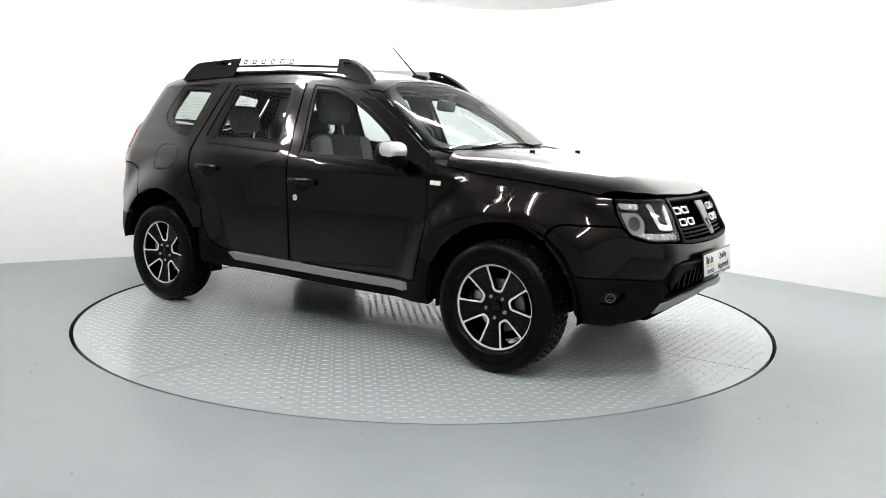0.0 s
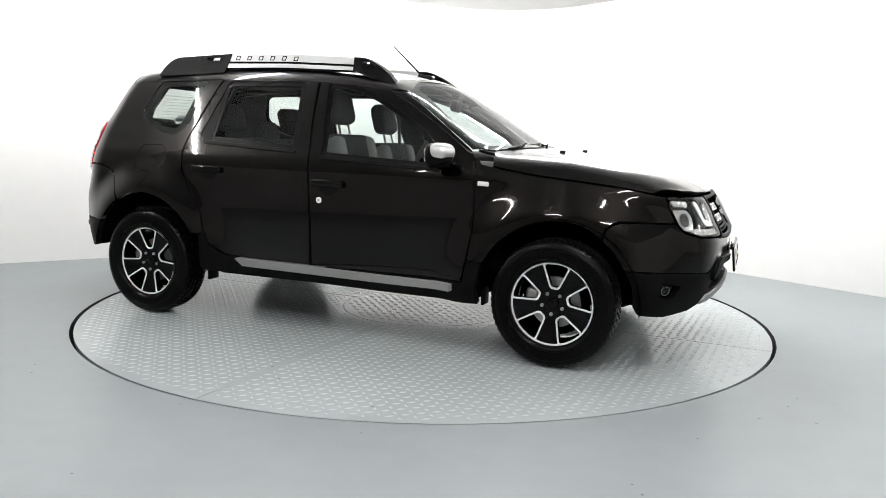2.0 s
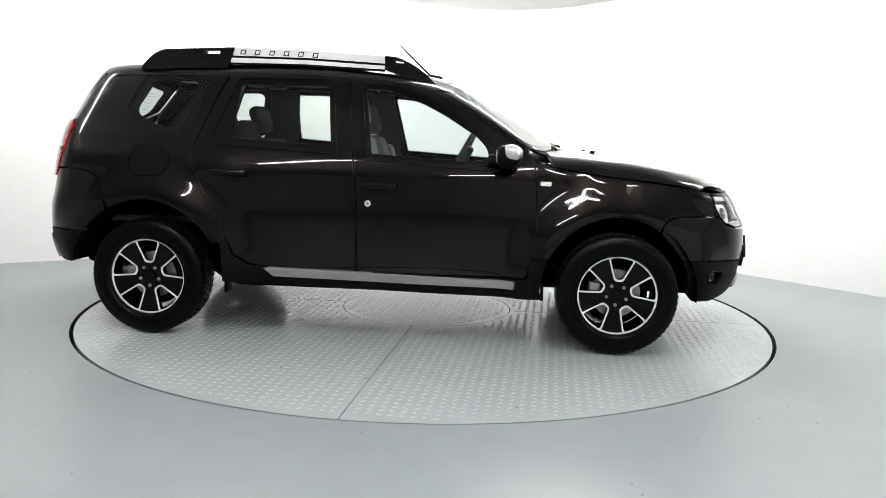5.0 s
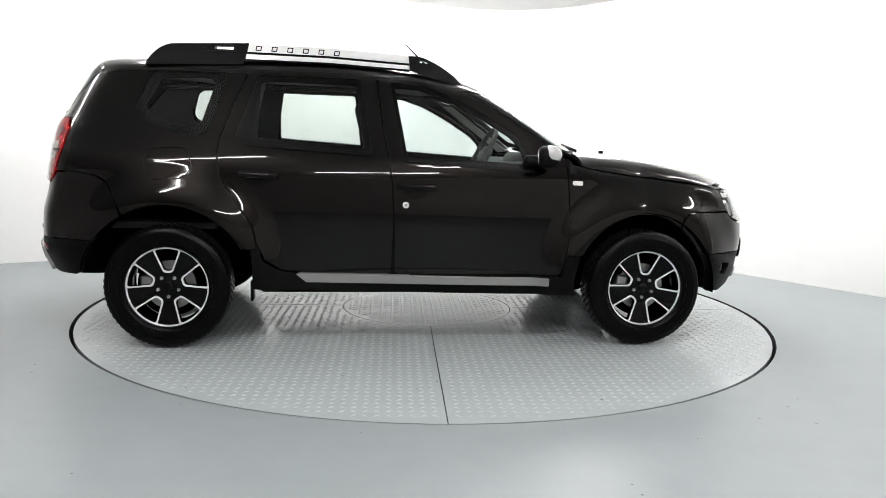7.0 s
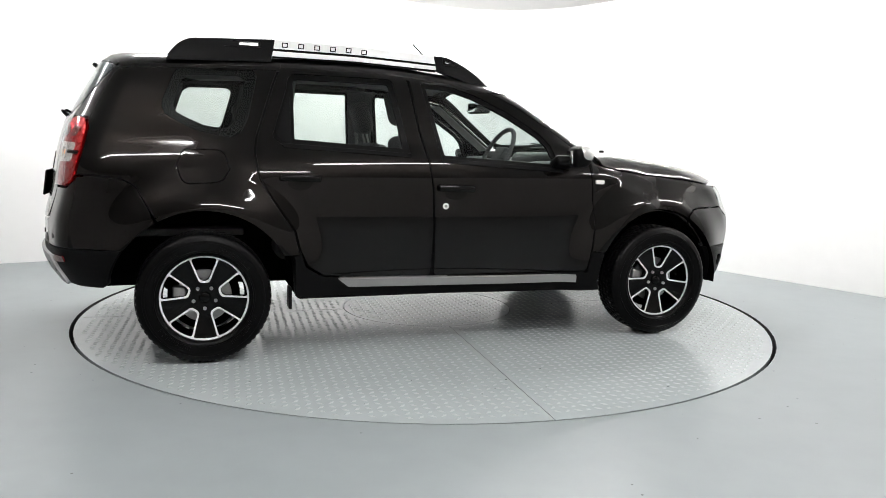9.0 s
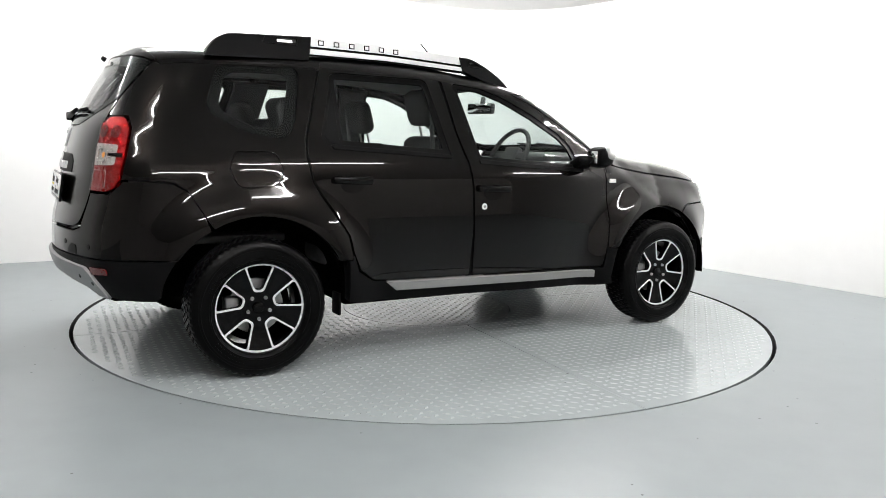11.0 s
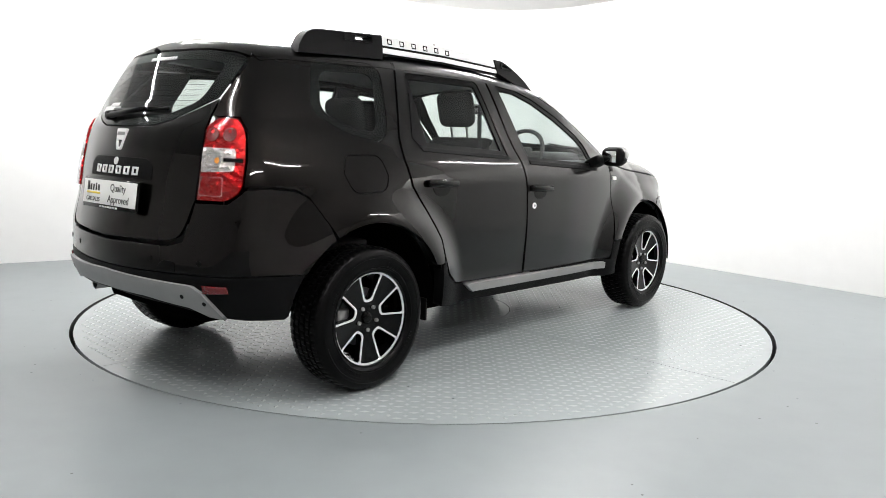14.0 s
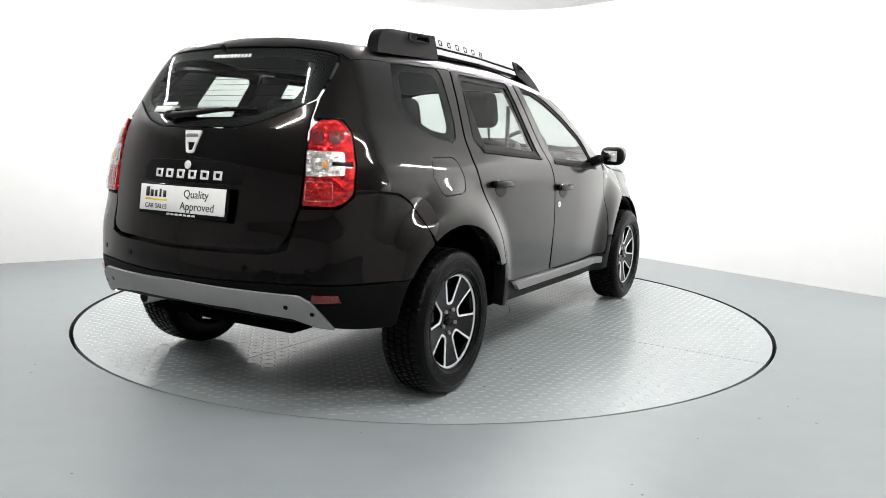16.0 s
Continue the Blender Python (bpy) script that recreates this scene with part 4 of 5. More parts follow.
def make_wheel(parent, x, y, turn, spin):
    wheel = new("wheel")
    wheel.parent = parent
    wheel.matrix_basis = pose(x, y, HUB_Z, 0, 0, turn) @ pose(0, 0, 0, 0, spin, 0)
    tyre = smooth_by_angle(part("tyre", lathe(TYRE, 240, tread_cut), RUBBER, wheel), 30)
    grow = Matrix.Diagonal((RIM, 1, RIM, 1))
    barrel = smooth_by_angle(part("rim_barrel", lathe([(0.190, 0.095), (0.186, 0.05), (0.184, -0.045), (0.196, -0.074), (0.2005, -0.0845), (0.2005, -0.0925), (0.2065, -0.0935), (0.209, -0.089), (0.207, -0.082), (0.205, 0.09), (0.190, 0.095)], 96), ALLOY_BLACK, wheel), 40)
    barrel.matrix_basis = grow
    ring = patch(arc(0, 0, 0.2005, 0, 355, 71), dish, holes=[arc(0, 0, 0.1930, 0, 355, 71)], gap=0, depth=0.006, lift=0.0035, res=0.012, normal=dish_normal, edge=0.001)
    sheet("machined_ring", ring, MACHINED, wheel).matrix_basis = grow
    pockets = [90 + 72 * k for k in range(5)]
    face = patch(arc(0, 0, 0.200, 0, 355, 71), dish, holes=[pocket(a, 0) for a in pockets], gap=0, depth=0.035, res=0.014, normal=dish_normal, edge=0.001)
    sheet("spoke_face", face, ALLOY_BLACK, wheel).matrix_basis = grow
    lip = patch(pocket(90, 0.0066), dish, holes=[pocket(90, 0)], gap=0, depth=0.006, lift=0.0035, res=0.011, normal=dish_normal, edge=0.001)
    for k in range(5):
        ob = sheet("machined_lip", lip, MACHINED, wheel)
        ob.matrix_basis = pose(0, 0, 0, 0, 72 * k, 0) @ grow
        bm = lathe([(0.0, -0.064), (0.0045, -0.064), (0.005, -0.069), (0.0085, -0.0695), (0.0095, -0.062), (0.0095, -0.05)], 12)
        b = part("wheel_bolt", bm, STEEL, wheel)
        px, pz = polar(0.052 * RIM, 54 + 72 * k)
        b.matrix_basis = pose(px, 0, pz)
    bm = bmesh.new()
    for a0 in (35, 120, 215, 300):
        for k in range(9):
            a = radians(a0 + 4.6 * k)
            w = 0.006 if k % 3 else 0.0035
            m = pose(0.262 * math.cos(a), -0.1075, 0.262 * math.sin(a)) @ pose(0, 0, 0, 0, -math.degrees(a), 0)
            vs = [bm.verts.new(m @ Vector(p)) for p in ((-0.009, -0.0012, -w), (0.009, -0.0012, -w), (0.009, -0.0012, w), (-0.009, -0.0012, w), (-0.010, 0.002, -w - 0.001), (0.010, 0.002, -w - 0.001), (0.010, 0.002, w + 0.001), (-0.010, 0.002, w + 0.001))]
            for q in ((0, 1, 2, 3), (0, 4, 5, 1), (1, 5, 6, 2), (2, 6, 7, 3), (3, 7, 4, 0)):
                bm.faces.new([vs[i] for i in q])
    bmesh.ops.recalc_face_normals(bm, faces=bm.faces)
    tagged(part("sidewall_lettering", bm, RUBBER, tyre, smooth=False), kind="stuff")
    bm = lathe([(0.0, -0.066), (0.02, -0.066), (0.027, -0.062), (0.029, -0.05)], 32)
    part("centre_cap", bm, GLOSS, wheel)
    bm = lathe([(0.05, -0.012), (0.135, -0.012), (0.137, -0.004), (0.135, 0.004), (0.05, 0.004)], 64)
    smooth_by_angle(part("brake_disc", bm, STEEL, wheel))
    bm = bmesh.new()
    bm_box(bm, -0.155, -0.085, -0.035, 0.05, -0.055, 0.055, 0.012)
    part("brake_caliper", bm, STEEL, wheel)
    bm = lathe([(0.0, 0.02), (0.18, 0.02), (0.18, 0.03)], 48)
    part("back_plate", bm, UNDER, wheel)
    return wheel


for x, spin in ((AXLE, 5), (-AXLE, 0)):
    make_wheel(car, x, -0.782, 0, spin)
    make_wheel(car, x, 0.782, 180, spin)

# ---- wheel housings and underbody ----
for cx, r, a_from, a_to in ((AXLE, 0.437, -4, 184), (-AXLE, 0.459, 0, 171)):
    for sg in (-1, 1):
        bm = bmesh.new()
        rows = []
        for i in range(25):
            a = radians(a_from + (a_to - a_from) * i / 24)
            rows.append([bm.verts.new((cx + r * math.cos(a), sg * y, HUB_Z + r * math.sin(a))) for y in (0.835 if cx > 0 else 0.84, 0.45)] + [bm.verts.new((cx, sg * 0.45, HUB_Z))])
        for a, b in zip(rows, rows[1:]):
            bm.faces.new((a[0], b[0], b[1], a[1]))
            bm.faces.new((a[1], b[1], b[2]))
        bmesh.ops.remove_doubles(bm, verts=bm.verts, dist=1e-5)
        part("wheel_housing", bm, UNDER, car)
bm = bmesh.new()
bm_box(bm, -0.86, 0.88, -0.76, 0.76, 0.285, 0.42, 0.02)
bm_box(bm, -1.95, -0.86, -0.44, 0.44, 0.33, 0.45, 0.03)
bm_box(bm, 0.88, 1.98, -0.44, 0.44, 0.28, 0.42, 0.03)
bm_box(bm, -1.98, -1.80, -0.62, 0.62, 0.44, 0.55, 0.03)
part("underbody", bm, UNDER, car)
bm = bmesh.new()
bmesh.ops.create_cone(bm, cap_ends=True, segments=20, radius1=0.03, radius2=0.03, depth=1.55, matrix=pose(-AXLE, 0, 0.30, 90, 0, 0))
bmesh.ops.create_cone(bm, cap_ends=True, segments=20, radius1=0.09, radius2=0.09, depth=0.22, matrix=pose(-AXLE, 0, 0.31, 0, 90, 0))
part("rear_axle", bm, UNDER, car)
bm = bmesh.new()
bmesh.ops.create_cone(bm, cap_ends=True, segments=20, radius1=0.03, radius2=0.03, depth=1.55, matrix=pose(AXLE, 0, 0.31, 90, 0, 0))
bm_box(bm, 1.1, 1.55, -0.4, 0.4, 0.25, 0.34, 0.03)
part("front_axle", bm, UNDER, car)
for x, y in ((-0.90, -0.76), (-0.90, 0.76), (0.93, -0.74), (0.93, 0.74)):
    bm = bmesh.new()
    bm_box(bm, x - 0.008, x + 0.008, y - 0.045, y + 0.045, 0.245 if x < 0 else 0.27, 0.36, 0.004)
    part("mud_flap", bm, PLASTIC, car)
bm = lathe([(0.024, -0.07), (0.028, -0.07), (0.028, 0.10), (0.024, 0.10), (0.024, -0.07)], 28)
ob = part("exhaust_tip", bm, STEEL, car)
ob.matrix_basis = pose(-2.0, 0.33, 0.418, 0, 8, -90)


# ---- roof rails ----
def flat_piece(name, outline, y0, y1, lean, material, parent, holes=(), label="", sg=-1, z_ref=1.55):
    """A plate cut in the side view and given thickness across the car; it leans inwards with height."""
    put = lambda uv, y: np.stack([uv[:, 0], sg * (y - lean * (uv[:, 1] - z_ref)), uv[:, 1]], -1)
    loops = [inset(densify(outline, 0.02), 0)] + [inset(densify(h, 0.02), 0)[::-1] for h in holes]
    pts = np.concatenate(loops)
    edges, k = [], 0
    for l in loops:
        edges += [(k + i, k + (i + 1) % len(l)) for i in range(len(l))]
        k += len(l)
    v2, _, faces, *_ = delaunay_2d_cdt([Vector(p) for p in pts], edges, [], 0, 1e-6)
    v2 = np.array([tuple(v) for v in v2])
    cen = np.array([v2[list(f)].mean(0) for f in faces])
    ok = inside(cen, loops[0])
    for h in loops[1:]:
        ok &= ~inside(cen, h)
    n = len(v2)
    v = np.concatenate([put(v2, y0), put(v2, y1)])
    fs = [tuple(f) for f, g in zip(faces, ok) if g] + [tuple(i + n for i in f[::-1]) for f, g in zip(faces, ok) if g]
    fs += [(a, b, b + n, a + n) for a, b in edges]
    bm = bmesh.new()
    vs = [bm.verts.new(p) for p in v]
    for f in fs:
        try:
            bm.faces.new([vs[i] for i in f])
        except ValueError:
            pass
    bmesh.ops.recalc_face_normals(bm, faces=bm.faces)
    return smooth_by_angle(part(name, bm, material, parent, label), 25)


for sg in (-1, 1):
    flat_piece("rail_foot", [(-1.50, 1.535), (-1.485, 1.57), (-1.44, 1.625, 0.03), (-1.38, 1.656, 0.03), (-0.94, 1.674), (-0.955, 1.60), (-0.97, 1.55)], 0.535, 0.475, 0.35, PLASTIC, car, [[(-1.13, 1.633, 0.006), (-1.125, 1.652, 0.006), (-1.025, 1.655, 0.006), (-1.025, 1.633, 0.006)]], "black plastic rail foot", sg)
    flat_piece("foot_rim", [(-1.21, 1.622, 0.012), (-1.19, 1.659, 0.012), (-1.012, 1.664, 0.008), (-1.012, 1.624, 0.008)], 0.541, 0.533, 0.35, PLASTIC, car, [[(-1.19, 1.628, 0.01), (-1.175, 1.654, 0.01), (-1.02, 1.658, 0.006), (-1.02, 1.63, 0.006)]], "", sg)
    flat_piece("rail_foot", [(-0.025, 1.556), (-0.032, 1.637), (0.04, 1.634, 0.03), (0.14, 1.59, 0.05), (0.225, 1.53), (0.275, 1.478), (0.26, 1.46), (0.10, 1.51)], 0.535, 0.475, 0.35, PLASTIC, car, [[(0.03, 1.600, 0.005), (0.03, 1.612, 0.005), (0.075, 1.606, 0.005), (0.085, 1.594, 0.005)]], "black plastic rail foot", sg)
    flat_piece("foot_rim", [(0.015, 1.588, 0.006), (0.015, 1.622, 0.006), (0.075, 1.618, 0.01), (0.13, 1.578, 0.01)], 0.541, 0.533, 0.35, PLASTIC, car, [[(0.023, 1.593, 0.006), (0.023, 1.615, 0.006), (0.07, 1.611, 0.01), (0.115, 1.582, 0.006)]], "", sg)
    flat_piece("rail_bar", [(-0.952, 1.625), (-0.946, 1.674), (-0.5, 1.666), (-0.035, 1.638), (-0.03, 1.593), (-0.5, 1.618)], 0.528, 0.488, 0.35, SILVER, car, label="satin silver roof bar", sg=sg)
    flat_piece("rail_bar_base", [(-0.958, 1.583), (-0.953, 1.611), (-0.5, 1.604), (-0.03, 1.579), (-0.028, 1.557), (-0.5, 1.580)], 0.530, 0.488, 0.35, SILVER, car, label="satin silver roof bar", sg=sg)
    flat_piece("rail_bar_gap", [(-0.955, 1.575), (-0.95, 1.64), (-0.5, 1.63), (-0.03, 1.60), (-0.028, 1.545), (-0.5, 1.57)], 0.520, 0.492, 0.35, SEAL, car, sg=sg)
    for k in range(6):
        x0 = -0.905 + 0.088 * k if sg < 0 else -0.45 + 0.088 * k
        z0 = 1.6335 - 0.0215 * (x0 + 0.95) * (1.3 if x0 > -0.5 else 1)
        flat_piece("rail_mark", [(x0, z0), (x0 + 0.004, z0 + 0.028), (x0 + 0.036, z0 + 0.0272), (x0 + 0.032, z0 - 0.0008)], 0.5292, 0.527, 0.35, PLASTIC, car, [[(x0 + 0.006, z0 + 0.005), (x0 + 0.009, z0 + 0.023), (x0 + 0.030, z0 + 0.0225), (x0 + 0.027, z0 + 0.0045)]], "", sg)

# ---- aerial ----
bm = bmesh.new()
bm_box(bm, -0.055, 0.05, -0.024, 0.024, 0, 0.034, 0.013, 3)
ob = part("aerial_base", bm, PLASTIC, car)
ob.matrix_basis = pose(0.215, 0, 1.538, 0, 9, 0)
bm = bmesh.new()
bmesh.ops.create_cone(bm, cap_ends=True, segments=8, radius1=0.0070, radius2=0.0038, depth=0.31, matrix=pose(0, 0, 0.150))
ob = part("aerial_rod", bm, PLASTIC, car)
ob.matrix_basis = pose(0.205, 0, 1.552, 0, -47, 0)

# ---- door mirrors, handles, side lamps ----
for sg in (-1, 1):
    door = front_door[0] if sg < 0 else front_door[1]
    bm = bmesh.new()
    bm_box(bm, -0.075, 0.075, -0.105, 0.098, -0.074, 0.074, 0.058, 6)
    for v in bm.verts:
        k = (v.co.x + 0.07) / 0.13
        v.co.y *= 1 - 0.22 * k
        v.co.z *= 1 - 0.25 * k
    hs = part("mirror_housing", bm, PLASTIC, door, "black door mirror with silver cap")
    hs.matrix_basis = pose(0.72, sg * 0.925, 1.080, 0, 0, sg * 9) @ Matrix.Diagonal((0.82, 0.88, 0.92, 1))
    bm = bmesh.new()
    bm_box(bm, -0.045, 0.079, -0.109, 0.104, -0.046, 0.078, 0.055, 6)
    for v in bm.verts:
        k = (v.co.x + 0.07) / 0.13
        v.co.y = v.co.y * (1 - 0.20 * k)
        v.co.z = v.co.z * (1 - 0.22 * k)
        if sg > 0:
            v.co.y *= -1
    if sg > 0:
        bmesh.ops.reverse_faces(bm, faces=bm.faces)
    part("mirror_cap", bm, CAP, hs, "satin silver mirror cap").matrix_basis = pose(0.002, 0, 0.002)
    bm = bmesh.new()
    bm_box(bm, -0.0785, -0.0745, -0.062, 0.062, -0.038, 0.038, 0.0)
    g = part("mirror_glass", bm, MIRROR, hs)
    bm = bmesh.new()
    bm_box(bm, -0.075, 0.055, -0.055, 0.06, -0.03, 0.03, 0.02, 3)
    st = part("mirror_stalk", bm, PLASTIC, door)
    st.matrix_basis = pose(0.675, sg * 0.825, 1.045, sg * 25, 0, 0)
    for dr, hx, hz in ((front_door, 0.0, 0.886), (rear_door, -0.855, 0.936)):
        d = dr[0] if sg < 0 else dr[1]
        y = float(half_width(np.array(hx), np.array(hz)))
        bm = bmesh.new()
        bm_box(bm, -0.108, 0.108, -0.018, 0.018, -0.019, 0.019, 0.014, 3)
        for v in bm.verts:
            v.co.y += sg * (0.010 - 0.9 * v.co.x ** 2)
            v.co.z += 0.006 - 0.5 * v.co.x ** 2
        hd = part("door_handle", bm, GLOSS, d, "gloss black door handle")
        hd.matrix_basis = pose(hx, sg * (y + 0.018), hz + 0.008, 0, 1.5, 0)
        cup = [(hx - 0.062 + 0.124 * i / 12, hz - 0.012) for i in range(13)] + [(hx + 0.062 * math.cos(a), hz - 0.012 - 0.042 * math.sin(a)) for a in np.linspace(0.2, math.pi - 0.2, 12)]
        data = patch(cup, around, gap=0, lift=0.0022, depth=0.003, res=0.014)
        sheet("handle_cup", data, GLOSS, d, flip=sg > 0)
    data = patch(arc(-0.059, 0.797, 0.0165, 0, 340, 17), around, gap=0, lift=0.004, depth=0.006, res=0.008)
    sheet("lock_barrel", data, SILVER, door, flip=sg > 0)
    data = patch(arc(-0.059, 0.797, 0.0065, 0, 340, 12), around, gap=0, lift=0.0055, depth=0.002, res=0.006)
    sheet("keyhole", data, STEEL, door, flip=sg > 0)
panel("side_repeater", [(0.892, 0.947, 0.008), (0.955, 0.945, 0.008), (0.955, 0.918, 0.008), (0.892, 0.92, 0.008)], around, CLEAR, front_wing, "clear side indicator", lift=0.008, depth=0.01, res=0.012)
panel("wing_trim", [(0.872, 1.075), (0.925, 1.005), (0.915, 0.975), (0.875, 0.98)], around, PLASTIC, front_wing, lift=0.003, depth=0.005, res=0.02)
for y in (-0.30, 0.30):
    bm = bmesh.new()
    bm_box(bm, -0.015, 0.015, -0.012, 0.012, -0.006, 0.009, 0.005)
    part("washer_jet", bm, PLASTIC, car).matrix_basis = pose(1.22, y, float(above(np.array([[1.22, y]]))[0, 2]) + 0.004)


# ---- wipers ----
def rod(name, a, b, r0, r1, material, parent, flat=1.0):
    a, b = Vector(a), Vector(b)
    bm = bmesh.new()
    bmesh.ops.create_cone(bm, cap_ends=True, segments=10, radius1=r0, radius2=r1, depth=(b - a).length)
    ob = part(name, bm, material, parent)
    ob.matrix_basis = Matrix.Translation((a + b) / 2) @ (b - a).to_track_quat("Z", "Y").to_matrix().to_4x4()
    return ob


def on_back(y, z, out=0.02):
    p = around(np.array([(-(S_MID - abs(y)) if abs(y) <= YP else s_of(-2.0, -abs(y)), z)]))[0]
    return (p[0] - out, y, p[2])


def on_top(x, y, out=0.015):
    p = above(np.array([[x, y]]))
    n = grad(p)[0]
    return tuple(p[0] + n * out)


rw = rod("rear_wiper_arm", on_back(0.16, 1.232, 0.025), on_back(-0.18, 1.262, 0.04), 0.016, 0.008, PLASTIC, tailgate)
rod("rear_wiper_blade", on_back(0.14, 1.258, 0.022), on_back(-0.30, 1.262, 0.022), 0.008, 0.008, GLOSS, tailgate)
bm = bmesh.new()
bmesh.ops.create_cone(bm, cap_ends=True, segments=20, radius1=0.026, radius2=0.020, depth=0.04, matrix=pose(0, 0, 0, 0, -90, 0))
part("wiper_pivot", bm, PLASTIC, tailgate).matrix_basis = pose(*on_back(0.16, 1.232, 0.018))
rod("rear_washer_jet", on_back(0.0, 1.522, 0.02), on_back(0.0, 1.535, 0.05), 0.014, 0.01, PLASTIC, tailgate)
for y0, y1 in ((-0.52, 0.06), (0.02, 0.55)):
    rod("wiper_blade", on_top(1.005 - 0.10 * abs(y0) ** 1.5, y0, 0.004), on_top(0.985 - 0.10 * abs(y1) ** 1.5, y1, 0.004), 0.006, 0.006, PLASTIC, car)
    rod("wiper_arm", on_top(1.04 - 0.1 * abs(y0), y0, 0.004), on_top(0.99 - 0.06 * abs((y0 + y1) / 2), (y0 + y1) / 2, 0.008), 0.008, 0.005, PLASTIC, car)


# ---- show plates and tailgate marks ----
def words(name, text, size, m, material, parent, stretch=1.0):
    cu = bpy.data.curves.new(name, "FONT")
    cu.body, cu.size, cu.extrude, cu.align_x, cu.align_y = text, size, 0.0006, "CENTER", "CENTER"
    tmp = bpy.data.objects.new(name, cu)
    me = bpy.data.meshes.new_from_object(tmp)
    me.materials.clear()
    me.materials.append(material)
    ob = new(name, me)
    ob.parent = parent
    ob.matrix_basis = m @ Matrix.Diagonal((stretch, 1, 1, 1))
    bpy.data.objects.remove(tmp)
    return ob


def show_plate(m, parent):
    """A white plate in a black holder; local x to the reader's right, y up, z to the reader."""
    bm = bmesh.new()
    bm_box(bm, -0.262, 0.262, -0.073, 0.062, -0.012, 0, 0.004)
    holder = part("plate_holder", bm, GLOSS, parent, "black plate holder with white show plate")
    holder.matrix_basis = m
    bm = bmesh.new()
    bm_box(bm, -0.252, 0.252, -0.055, 0.055, 0.0002, 0.004, 0.0015)
    part("plate", bm, WHITE_PLATE, holder)
    words("plate_word", "Quality", 0.047, pose(0.085, 0.023, 0.0046), INK, holder, 1.05)
    words("plate_word", "Approved", 0.047, pose(0.095, -0.028, 0.0046), INK, holder, 1.05)
    words("plate_word", "CAR SALES", 0.028, pose(-0.15, -0.036, 0.0046), INK, holder, 1.0)
    for k, (w, h) in enumerate(((0.022, 0.040), (0.018, 0.028), (0.014, 0.028), (0.012, 0.034), (0.018, 0.028))):
        x = -0.205 + 0.026 * k
        bm = bmesh.new()
        bm_box(bm, x - w / 2, x + w / 2, 0.004, 0.004 + h, 0.0041, 0.0048)
        part("plate_mark", bm, INK, holder)
    bm = bmesh.new()
    bm_box(bm, -0.218, -0.085, -0.011, -0.002, 0.0041, 0.0048)
    part("plate_band", bm, YELLOW, holder)
    for k in range(7):
        bm = bmesh.new()
        bm_box(bm, -0.085 + 0.025 * k, -0.066 + 0.025 * k, -0.069, -0.061, 0.0001, 0.001)
        part("holder_mark", bm, STICKER, holder)


def back_pose(y, z, out, tilt=0.0):
    x = on_back(y, z, 0)[0]
    return Matrix.Translation((x - out, y, z)) @ Matrix(((0, 0, -1, 0), (-1, 0, 0, 0), (0, 1, 0, 0), (0, 0, 0, 1))) @ pose(0, 0, 0, tilt, 0, 0)


show_plate(back_pose(0.0, 0.885, 0.016, -8), tailgate)
fx = float(around(np.array([(S_MID, 0.565)]))[0, 0])
show_plate(Matrix.Translation((fx + 0.035, 0, 0.565)) @ Matrix(((0, 0, 1, 0), (1, 0, 0, 0), (0, 1, 0, 0), (0, 0, 0, 1))) @ pose(0, 0, 0, -6, 0, 0), car)
panel("plate_recess", sym([(M, 1.050), (-2.46, 1.048, 0.03), (-2.42, 1.01), (-2.42, 0.955, 0.01), (M, 0.955)], M), around, PLASTIC, tailgate, sides=1, lift=0.003, depth=0.004)
for k in range(6):
    mid = M + 0.172 - 0.069 * k
    panel("tailgate_mark", [(mid - 0.020, 0.972), (mid - 0.020, 1.006), (mid + 0.020, 1.006), (mid + 0.020, 0.972)], around, SILVER, tailgate, sides=1, lift=0.009, depth=0.005, gap=0,
          holes=[[(mid - 0.0125, 0.9785), (mid - 0.0125, 0.9995), (mid + 0.0125, 0.9995), (mid + 0.0125, 0.9785)]], res=0.015)
panel("tailgate_lock", arc(M, 1.028, 0.016, 0, 340, 17), around, SILVER, tailgate, sides=1, lift=0.008, depth=0.006, gap=0, res=0.01)
for y0, z0, n, w in ((0.06, 1.492, 11, 0.016), (0.27, 1.285, 4, 0.022)):
    for k in range(n):
        y = y0 - k * w * 1.25
        bm = bmesh.new()
        bm_box(bm, -w / 2, w / 2, -0.009, 0.009, 0, 0.0004)
        part("window_sticker", bm, STICKER, tailgate).matrix_basis = back_pose(y, z0, 0.004, -32)
bm = bmesh.new()
bm_box(bm, -0.075, 0.075, -0.016, 0.016, 0, 0.0004)
part("window_sticker", bm, STICKER, tailgate).matrix_basis = back_pose(0.235, 1.262, 0.004, -32)
for k in range(9):
    z = 1.25 + 0.023 * k
    pts = [on_back(y, z, -0.004) for y in np.linspace(-0.42, 0.42, 15)]
    bm = bmesh.new()
    lo = [bm.verts.new(p) for p in pts]
    hi = [bm.verts.new((p[0], p[1], p[2] + 0.0016)) for p in pts]
    for i in range(len(pts) - 1):
        bm.faces.new((lo[i], lo[i + 1], hi[i + 1], hi[i]))
    part("heater_wire", bm, SEAL, tailgate)
for k in range(14):
    s = 2.30 + 0.0584 * k
    panel("lower_grille_bar", [(s, 0.45), (s + 0.012, 0.45), (s + 0.012, 0.545), (s, 0.545)], around, PLASTIC, car, sides=1, lift=-0.02, depth=0.012, gap=0, res=0.03)


